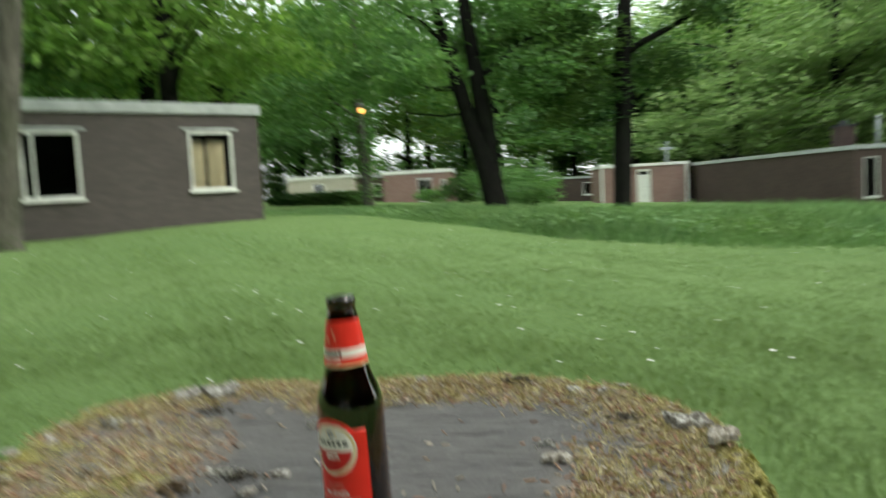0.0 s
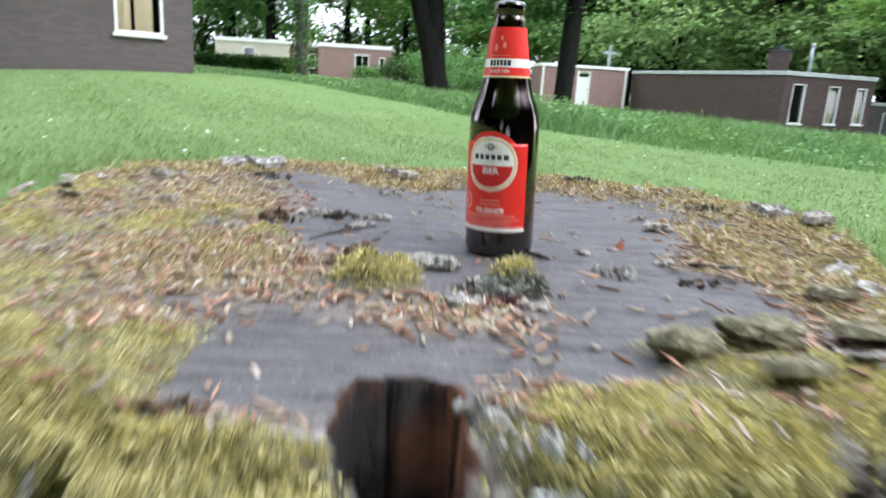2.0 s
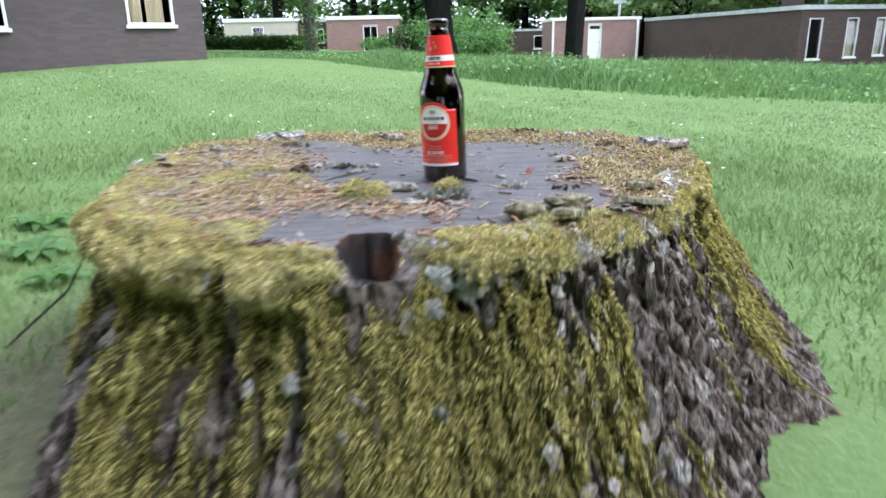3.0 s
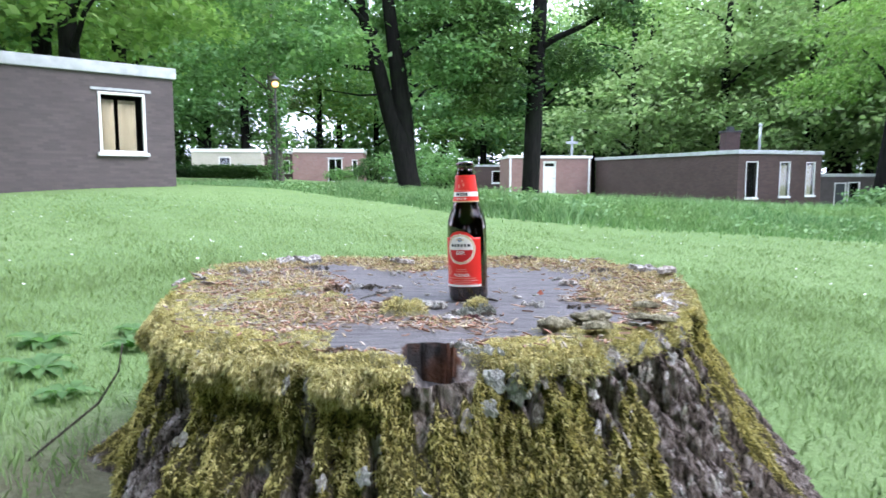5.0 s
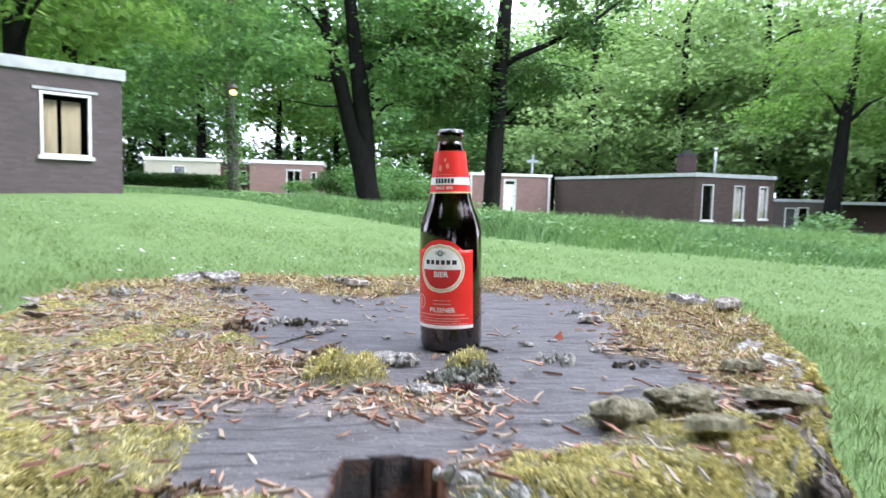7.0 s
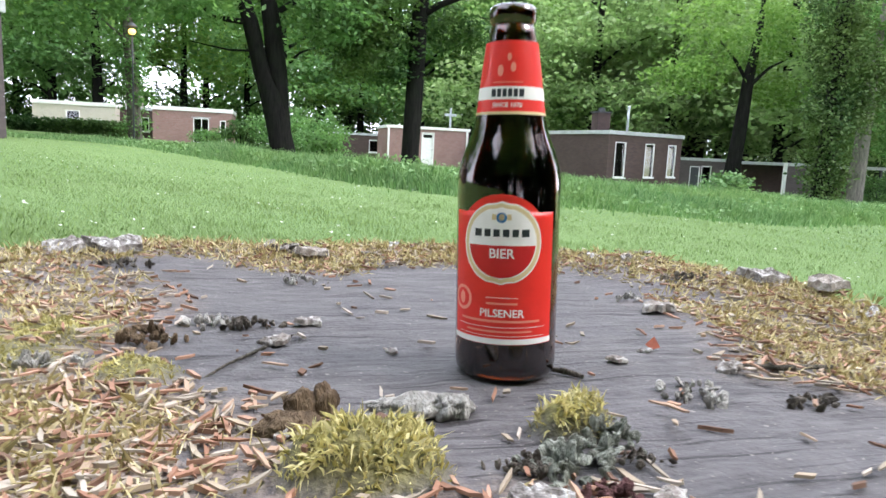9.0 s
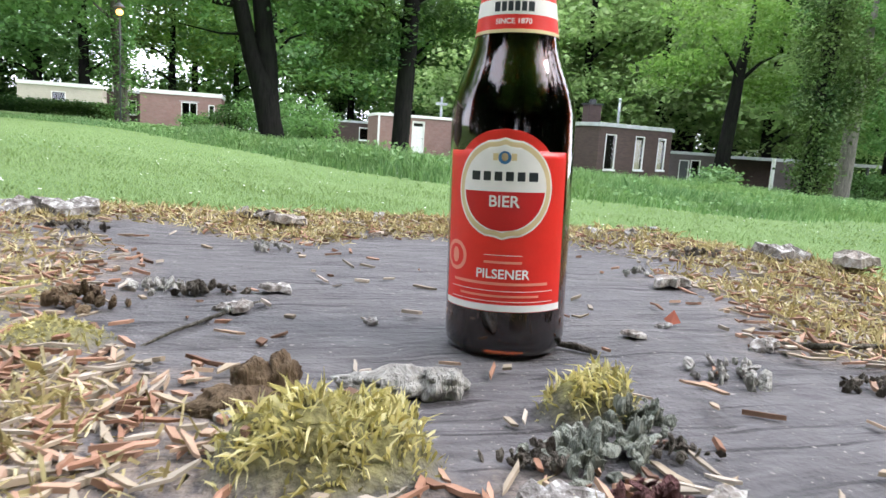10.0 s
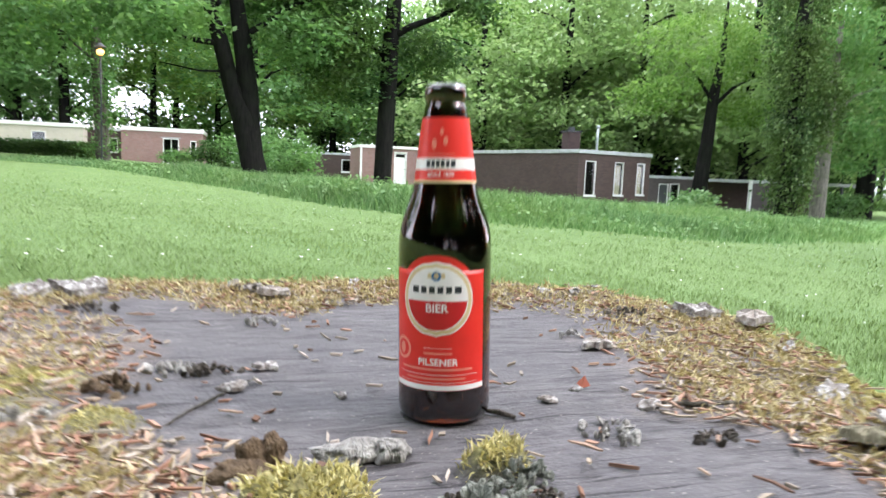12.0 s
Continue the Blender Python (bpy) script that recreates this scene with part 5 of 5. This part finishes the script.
def lump(name, x, y, size, material, label, category, seed, turn=0.0, jag=0.35, sink=0.25):
    """A ragged lump of bark, wood or lichen."""
    bm = bmesh.new()
    bmesh.ops.create_icosphere(bm, subdivisions=4, radius=1.0)
    for v in bm.verts:
        k = 1 + jag * noise.noise(v.co * 1.6 + Vector((seed, 0, 0))) + jag * 0.6 * noise.noise(v.co * 4.5 + Vector((0, seed, 0))) + jag * 0.3 * noise.noise(v.co * 11)
        v.co = Vector((v.co.x * size[0], v.co.y * size[1], v.co.z * size[2])) * k
    ob = part(name, bm, material, None, "", True)
    ob.matrix_world = pose(x, y, top_height(x, y) + size[2] * (1 - sink) - 0.001, 0, 0, turn)
    return tagged(ob, label, category)


def clump(name, x, y, rx, ry, rz, n, material, label, category, seed):
    """A heap of small ragged crumbs."""
    rnd = random.Random(seed)
    bm = bmesh.new()
    for k in range(int(n * 2.2)):
        px, py = rnd.gauss(0, rx * 0.5), rnd.gauss(0, ry * 0.5)
        h = rz * math.exp(-((px / rx) ** 2 + (py / ry) ** 2)) * rnd.uniform(0.2, 1.0)
        s = rnd.uniform(0.06, 0.17) * (rx + ry) / 2 * 1.3
        made = bmesh.ops.create_icosphere(bm, subdivisions=2, radius=1.0)["verts"]
        turn = Euler((rnd.uniform(0, 3), rnd.uniform(0, 3), rnd.uniform(0, 3))).to_matrix()
        ax = Vector((s * rnd.uniform(0.7, 1.6), s * rnd.uniform(0.6, 1.1), s * rnd.uniform(0.25, 0.6)))
        for v in made:
            q = 1 + 0.5 * noise.noise(v.co * 1.7 + Vector((k, seed, 0))) + 0.3 * noise.noise(v.co * 4 + Vector((0, k, seed)))
            v.co = turn @ Vector((v.co.x * ax.x, v.co.y * ax.y, v.co.z * ax.z)) * q + Vector((px, py, h))
    ob = part(name, bm, material)
    ob.matrix_world = pose(x, y, top_height(x, y) + 0.001)
    return tagged(ob, label, category, kind="stuff")


def build_pieces():
    grey = make_bark("grey_lichen_wood", (0.22, 0.21, 0.19), (0.62, 0.60, 0.55), 60.0)
    brown = make_bark("brown_rotten_wood", (0.06, 0.04, 0.028), (0.27, 0.19, 0.12), 50.0)
    lichen = make_bark("green_grey_lichen", (0.13, 0.14, 0.115), (0.46, 0.48, 0.41), 80.0)
    mossy = make_bark("mossy_bark_flake", (0.13, 0.115, 0.07), (0.50, 0.46, 0.32), 70.0)
    dark = make_bark("dark_crumbled_bark", (0.05, 0.042, 0.036), (0.22, 0.19, 0.16), 70.0)
    lump("bark_lump", -0.072, -0.062, (0.028, 0.010, 0.007), grey, "pale grey lump of lichened bark beside the bottle", "bark", 1, 5)
    lump("bark_lump", -0.053, -0.066, (0.011, 0.009, 0.008), grey, "olive-grey bark knob beside the bottle", "bark", 2, 10)
    lump("rotten_wood", -0.133, -0.063, (0.009, 0.006, 0.009), brown, "upright brown knob of rotten wood", "wood piece", 3)
    lump("rotten_wood", -0.121, -0.060, (0.007, 0.006, 0.010), brown, "small brown knob of rotten wood", "wood piece", 4)
    lump("rotten_wood", -0.138, -0.078, (0.016, 0.010, 0.006), brown, "low brown slab of rotten wood", "wood piece", 5)
    clump("lichen_clump", -0.012, -0.134, 0.026, 0.016, 0.012, 26, lichen, "grey-green crumbly lichen clump on the stump", "lichen", 6)
    clump("lichen_clump", 0.012, -0.116, 0.017, 0.012, 0.016, 18, lichen, "grey-green crumbly lichen clump on the stump", "lichen", 7)
    clump("bark_crumb", -0.036, -0.138, 0.013, 0.010, 0.009, 10, dark, "dark crumbled bark on the stump", "bark", 8)
    clump("bark_crumb", -0.165, 0.113, 0.022, 0.012, 0.008, 16, dark, "dark crumbled bark with moss", "bark", 9)
    clump("bark_crumb", -0.190, 0.128, 0.022, 0.012, 0.007, 14, grey, "grey crumbled bark flakes", "bark", 10)
    clump("bark_crumb", -0.228, 0.075, 0.020, 0.014, 0.012, 16, brown, "brown crumbled rotten wood piece", "bark", 11)
    clump("bark_crumb", -0.105, -0.088, 0.030, 0.010, 0.007, 16, grey, "pale crumbled lichen flakes", "lichen", 12)
    clump("bark_crumb", 0.10, -0.06, 0.02, 0.02, 0.005, 10, grey, "pale crumbled bark flakes", "bark", 13)
    clump("bark_crumb", 0.165, -0.085, 0.02, 0.012, 0.006, 10, dark, "dark crumbled bark on the stump", "bark", 14)
    for i, (x, y, s, t) in enumerate(((-0.118, 0.119, 0.012, 20), (-0.14, 0.076, 0.010, 60), (-0.148, 0.072, 0.008, 0), (0.082, 0.003, 0.0085, 10), (-0.066, 0.044, 0.006, 80), (0.155, -0.021, 0.011, 30), (0.206, 0.146, 0.02, 20), (-0.319, 0.43, 0.036, 10), (-0.365, 0.415, 0.027, 50), (0.376, 0.214, 0.030, 0), (0.397, 0.149, 0.027, 60), (0.118, 0.026, 0.006, 0), (-0.1, 0.40, 0.022, 5), (-0.048, -0.168, 0.016, 0), (0.012, -0.17, 0.009, 40))):
        ob = dress("bark_chip", plate_mesh(80 + i, s, s * 0.3, 17), FLAKE)
        ob.matrix_world = pose(x, y, top_height(x, y) + s * 0.12, 8 * math.sin(i), 9 * math.cos(i * 2), t)
        tagged(ob, "pale grey chip of lichened bark on the stump", "bark chip", "bark chips on the stump")
    for i, (x, y, s, t) in enumerate(((0.225, -0.222, 0.044, -22), (0.128, -0.298, 0.024, 12), (0.255, -0.12, 0.026, -35))):
        ob = dress("mossy_bark_plate", plate_mesh(120 + i, s * 0.8, 0.006, 19), mossy)
        ob.matrix_world = pose(x, y, top_height(x, y) + 0.008, -12, 4 * math.sin(i * 2.1), t)
        tagged(ob, "curled grey bark plate lying near the rim", "bark plate", "loose bark plates on the stump")
    crumb = make_bark("purple_brown_crumb", (0.06, 0.025, 0.028), (0.22, 0.11, 0.11), 70.0)
    clump("bark_crumb", -0.012, -0.168, 0.018, 0.009, 0.008, 16, crumb, "purple-brown crumbled wood on the stump", "bark", 15)
    for k, (x, y, r, mat) in enumerate(((-0.04, -0.133, 0.013, dark), (0.016, -0.139, 0.012, dark), (-0.28, 0.02, 0.02, grey), (-0.36, 0.13, 0.024, grey), (-0.12, 0.29, 0.02, grey), (0.20, 0.19, 0.016, grey), (-0.187, -0.345, 0.018, brown), (0.31, 0.26, 0.024, dark), (-0.13, 0.425, 0.028, dark), (0.17, 0.43, 0.028, dark), (-0.30, 0.35, 0.026, dark), (-0.43, 0.30, 0.028, grey), (-0.043, -0.345, 0.022, grey), (-0.02, -0.372, 0.02, grey))):
        clump("bark_crumb", x, y, r, r * 0.55, 0.008, 14, mat, "crumbled bark flakes lying on the stump", "bark", 30 + k)
    v, f = [], []
    tube(v, f, [(-0.196, -0.012, TOP - 0.001), (-0.174, 0.030, TOP + 0.0005), (-0.150, 0.066, TOP + 0.0006), (-0.132, 0.092, TOP + 0.0006), (-0.085, 0.125, TOP - 0.001)], [0.0005, 0.0009, 0.0013, 0.0009, 0.0005], 6)
    tagged(from_lists("twig", v, f, dark, None, "", True), "thin dark splinter along the wood grain", "twig")
    lump("bark_lump", 0.086, -0.250, (0.023, 0.014, 0.011), mossy, "rounded grey-yellow bark lump near the rim", "bark", 21, 4, 0.3, 0.05)
    lump("bark_lump", 0.138, -0.236, (0.026, 0.016, 0.009), mossy, "rounded mossy bark lump near the rim", "bark", 22, -8, 0.35, -0.2)
    # two dark heaps that stand in for the shaded hollows under the bark
    clump("bark_crumb", 0.142, -0.251, 0.024, 0.007, 0.004, 12, brown, "dark crumbs standing in for the shade under a bark lump", "bark", 60)
    clump("bark_crumb", 0.222, -0.238, 0.022, 0.008, 0.004, 12, brown, "dark crumbs standing in for the shade under a bark plate", "bark", 61)
    # a thin bare stalk beside the root
    v, f = [], []
    tube(v, f, STALK, [0.0026, 0.0024, 0.0022, 0.0018, 0.0012], 6)
    tagged(from_lists("bare_stalk", v, f, dark, None, "", True), "thin bare stalk leaning out of the grass", "stalk")
    # a thin twig and a red leaf scrap
    v, f = [], []
    tube(v, f, [(0.026, -0.008, TOP + 0.003), (0.036, -0.014, TOP + 0.003), (0.045, -0.023, TOP + 0.002)], [0.0012, 0.0022, 0.0015], 7)
    tagged(from_lists("twig", v, f, dark, None, "", True), "short dark twig beside the bottle", "twig")
    v, f = [], []
    tube(v, f, [(0.16, -0.018, TOP + 0.004), (0.185, -0.03, TOP + 0.005), (0.225, -0.035, TOP + 0.006)], [0.001, 0.002, 0.0014], 7)
    tagged(from_lists("twig", v, f, dark, None, "", True), "short grey twig on the cut face", "twig")
    for i, (a, dp, x, y) in enumerate(((-82, 0.255, 0, 0),)):
        p = side_point(a, dp) if dp else Vector((x, y, float(ground_z(x, y)) + 0.02))
        vs = [(0.03 * math.cos(q) * (1 + 0.3 * math.cos(5 * q)), 0.022 * math.sin(q) * (1 + 0.3 * math.cos(5 * q)), 0.006 * math.sin(3 * q)) for q in [k * math.pi / 10 for k in range(20)]]
        n = len(vs)
        vs = vs + [(q[0], q[1], q[2] + 0.0008) for q in vs] + [(0, 0, 0.006), (0, 0, 0.0068)]
        fs = [(k, 2 * n, (k + 1) % n) for k in range(n)] + [(n + k, n + (k + 1) % n, 2 * n + 1) for k in range(n)] + [(k, (k + 1) % n, n + (k + 1) % n, n + k) for k in range(n)]
        ob = from_lists("dead_leaf", vs, fs, plain("dead_leaf_brown", (0.42, 0.27, 0.17), 0.8), None, "", True)
        ob.matrix_world = pose(p.x, p.y - (0.012 if dp else 0), p.z, 60 if dp else 15, 10, 20)
        tagged(ob, "curled pale brown dead leaf caught by the stump", "leaf", "dead leaves")
    red = plain("dry_red_leaf", (0.33, 0.10, 0.06), 0.8)
    ob = from_lists("leaf_scrap", [(0, 0, 0), (0.008, 0.001, 0.001), (0.004, 0.004, 0.009), (-0.003, 0.004, 0.003), (0.0, 0.0012, 0), (0.008, 0.0022, 0.001)], [(0, 1, 2, 3), (5, 4, 3, 2), (0, 4, 5, 1)], red)
    ob.matrix_world = pose(0.124, 0.027, TOP + 0.002)
    tagged(ob, "scrap of dry red leaf standing on edge", "leaf")


build_stump()
build_litter()
build_pieces()


# ---- the bottle ----
PROFILE = [(0.0, 0.0), (0.024, 0.0), (0.0297, 0.0015), (0.0318, 0.005), (0.0322, 0.010), (0.0322, 0.117), (0.0319, 0.124), (0.0308, 0.131), (0.0284, 0.139), (0.0252, 0.147), (0.0228, 0.154), (0.0214, 0.160), (0.0203, 0.168), (0.0176, 0.190), (0.0155, 0.2055), (0.0144, 0.209), (0.0144, 0.2125), (0.0131, 0.214), (0.0131, 0.2155), (0.0141, 0.217), (0.0145, 0.2215), (0.0140, 0.2255), (0.0125, 0.2265)]
AIM = -90 - 26.5


def radius_at(z):
    zs, rs = [p[1] for p in PROFILE[4:]], [p[0] for p in PROFILE[4:]]
    return float(np.interp(z, zs, rs))


def lathe(rows, segs=72):
    verts, faces = [], []
    for r, z in rows:
        for k in range(segs):
            a = 2 * math.pi * k / segs
            verts.append((r * math.cos(a), r * math.sin(a), z))
    for i in range(len(rows) - 1):
        for k in range(segs):
            a, b = i * segs + k, i * segs + (k + 1) % segs
            faces.append((a, b, b + segs, a + segs))
    return verts, faces


def on_glass(u, z, lift):
    """u metres round the glass from the label's middle, z up, lift off the glass."""
    r = radius_at(z) + lift
    a = radians(AIM) + u / radius_at(z)
    return (r * math.cos(a), r * math.sin(a), z)


def sticker(name, rows, material, parent, lift, label="", cols=40):
    """A curved label. rows: (z, u0, u1) from the bottom up."""
    verts, faces = [], []
    for z, u0, u1 in rows:
        for k in range(cols + 1):
            verts.append(on_glass(u0 + (u1 - u0) * k / cols, z, lift))
    n = cols + 1
    for i in range(len(rows) - 1):
        for k in range(cols):
            faces.append((i * n + k, i * n + k + 1, (i + 1) * n + k + 1, (i + 1) * n + k))
    return from_lists(name, verts, faces, material, parent, label, True)


def disc_rows(z0, r, lo=-1.0, hi=1.0, squash=1.0, n=30):
    out = []
    for i in range(n + 1):
        s = lo + (hi - lo) * i / n
        w = r * math.sqrt(max(0.0, 1 - s * s)) * squash
        out.append((z0 + s * r, -w, w))
    return out


def band(z0, z1, u0, u1, n=4):
    return [(z0 + (z1 - z0) * i / n, u0, u1) for i in range(n + 1)]


def lettering(text, size, u, z, lift, material, parent, stretch=1.0):
    cu = bpy.data.curves.new("text", "FONT")
    cu.body, cu.size, cu.align_x, cu.align_y = text, size, "CENTER", "CENTER"
    cu.offset = size * 0.018
    ob = new("text", cu)
    bpy.context.view_layer.update()
    me = bpy.data.meshes.new_from_object(ob.evaluated_get(bpy.context.evaluated_depsgraph_get()))
    bpy.data.objects.remove(ob)
    for v in me.vertices:
        v.co = on_glass(u + v.co.x * stretch, z + v.co.y, lift)
    return dress("lettering", me, material, parent)


def build_bottle():
    b = thing("beer_bottle", pose(0, 0, TOP + 0.001) @ Matrix.Rotation(radians(-1.0), 4, "X") @ Matrix.Rotation(radians(-1.8), 4, "Y"), "brown glass beer bottle with red labels on the stump", "bottle")
    m = Mat("amber_glass", 0.02, 0.0, 0.5)
    m.b.inputs["Transmission Weight"].default_value = 1.0
    m.b.inputs["IOR"].default_value = 1.52
    m.b.inputs["Specular IOR Level"].default_value = 0.55
    m.b.inputs["Coat Weight"].default_value = 0.7
    m.b.inputs["Coat IOR"].default_value = 1.58
    m.b.inputs["Coat Roughness"].default_value = 0.02
    m.colour((0.14, 0.022, 0.004))
    inner = [(max(0.0, r - 0.0028), z + (0.004 if z < 0.02 else 0.0)) for r, z in reversed(PROFILE[1:])]
    v, f = lathe(PROFILE + inner + [(0.0, 0.0042)])
    from_lists("glass", v, f, m.m, b, "dark amber glass with an open mouth", True)
    beer = Mat("dark_beer", 0.0, 0.0, 0.5)
    beer.b.inputs["Transmission Weight"].default_value = 1.0
    beer.b.inputs["IOR"].default_value = 1.34
    beer.colour((0.03, 0.005, 0.001))
    rows = [(max(0.0, r - 0.0031), max(z, 0.0046)) for r, z in PROFILE[1:9]] + [(0.0, PROFILE[8][1])]
    v, f = lathe([(0.0, 0.0046)] + rows)
    from_lists("beer", v, f, beer.m, b, "dark beer filling the body", True)

    paper = lambda n, c: plain(n, c, 0.38, 0.45, 0.05, 90.0)
    red, deep, white, gold = paper("red_paper", (0.72, 0.028, 0.018)), paper("deep_red_ink", (0.52, 0.014, 0.016)), paper("white_paper", (0.82, 0.80, 0.76)), paper("pale_gold_ink", (0.66, 0.53, 0.29))
    black, blue, pink = paper("black_ink", (0.02, 0.025, 0.03)), paper("blue_ink", (0.05, 0.17, 0.36)), paper("pale_red_ink", (0.80, 0.28, 0.20))
    W, zc, R = 0.0350, 0.0862, 0.0248
    front = sticker("front_label", [(z, -W, W) for z in np.linspace(0.0250, 0.1045, 24)] + [(zc + s, -w, w) for s, w in [(0.0183 + 0.0107 * i / 12, math.sqrt(max(1e-9, 0.0290**2 - (0.0183 + 0.0107 * i / 12) ** 2))) for i in range(13)]], red, b, 0.0003, "red paper front label")
    sticker("white_strip", band(0.0253, 0.0287, -W, W), white, front, 0.00042)
    sticker("gold_ring", disc_rows(zc, R), white, front, 0.00044)
    sticker("gold_ring", disc_rows(zc, R - 0.0009), gold, front, 0.00052)
    sticker("gold_ring", disc_rows(zc, R - 0.0034), white, front, 0.00060)
    sticker("red_half", disc_rows(zc, R - 0.0042, -1.0, -0.06), deep, front, 0.00068)
    sticker("name_bar", band(zc + 0.0040, zc + 0.0084, -0.0165, 0.0165), black, front, 0.00068, "dark bar in place of the maker's name")
    for k in range(5):
        u = -0.0110 + k * 0.0055
        sticker("name_gap", band(zc + 0.0034, zc + 0.0089, u - 0.0009, u + 0.0009, 1), white, front, 0.00074, "", 2)
    sticker("emblem", disc_rows(zc + 0.0152, 0.0031), blue, front, 0.00068, "small blue emblem", 12)
    for s in (-1, 1):
        sticker("emblem_side", disc_rows(zc + 0.0155, 0.0020, -1, 1, 0.8), gold, front, 0.0007, "", 8).location = (0, 0, 0)
        sticker("emblem_wing", [(z, s * 0.0044 - 0.0013, s * 0.0044 + 0.0013) for z in (zc + 0.0138, zc + 0.0158, zc + 0.0172)], gold, front, 0.00066, "", 4)
    lettering("BIER", 0.0078, 0.0003, zc - 0.0062, 0.00078, white, front, 1.0)
    lettering("PILSENER", 0.0066, 0.001, 0.0440, 0.0005, white, front, 1.0)
    sticker("seal", disc_rows(0.0515, 0.0078), pink, front, 0.00045, "pale round seal", 16).matrix_local = Matrix.Rotation(radians(-47), 4, "Z")
    sticker("seal_middle", disc_rows(0.0515, 0.0058), red, front, 0.0005, "", 16).matrix_local = Matrix.Rotation(radians(-47), 4, "Z")
    sticker("seal_mark", disc_rows(0.0515, 0.004, -1, 1, 0.6), pink, front, 0.00055, "", 10).matrix_local = Matrix.Rotation(radians(-47), 4, "Z")
    for z, h, w, u in ((0.0495, 0.0012, 0.0095, 0.001), (0.0535, 0.0003, 0.0095, 0.001), (0.0386, 0.0014, 0.026, -0.001), (0.0355, 0.0003, 0.029, 0), (0.0325, 0.0011, 0.021, -0.001), (0.0302, 0.0003, 0.029, 0)):
        sticker("small_print", band(z, z + h, u - w, u + w, 1), white if h < 0.001 else pink, front, 0.00046, "line of small print as a plain bar")

    full = math.pi
    neck = sticker("neck_label", [(z, -full * radius_at(z), full * radius_at(z)) for z in np.linspace(0.1615, 0.2045, 14)], red, b, 0.0003, "red paper neck label", 64)
    ring = lambda nm, a, c, mat, up, lb="": sticker(nm, [(z, -full * radius_at(z), full * radius_at(z)) for z in (a, (a + c) / 2, c)], mat, neck, up, lb, 64)
    ring("gold_edge", 0.1615, 0.1632, gold, 0.00042)
    ring("white_band", 0.1702, 0.1778, white, 0.00042, "white band round the neck label")
    sticker("name_bar", band(0.1717, 0.1764, -0.0098, 0.0098, 2), black, neck, 0.00055, "dark bar in place of the maker's name", 16)
    for k in range(5):
        u = -0.0064 + k * 0.0032
        sticker("name_gap", band(0.1716, 0.1765, u - 0.0004, u + 0.0004, 1), white, neck, 0.00062, "", 2)
    lettering("SINCE 1870", 0.0036, 0.0, 0.1668, 0.00055, white, neck, 1.0)
    sticker("print_line", band(0.1800, 0.1805, -0.009, 0.009, 1), pink, neck, 0.00045, "", 12)
    for u, z, r in ((-0.0045, 0.187, 0.0035), (0.003, 0.189, 0.003), (0.0005, 0.195, 0.0024)):
        sticker("print_figure", [(zz, u + a, u + c) for zz, a, c in disc_rows(z, r, -1, 1, 0.5, 8)], pink, neck, 0.00045, "pale printed ornament", 8)


build_bottle()
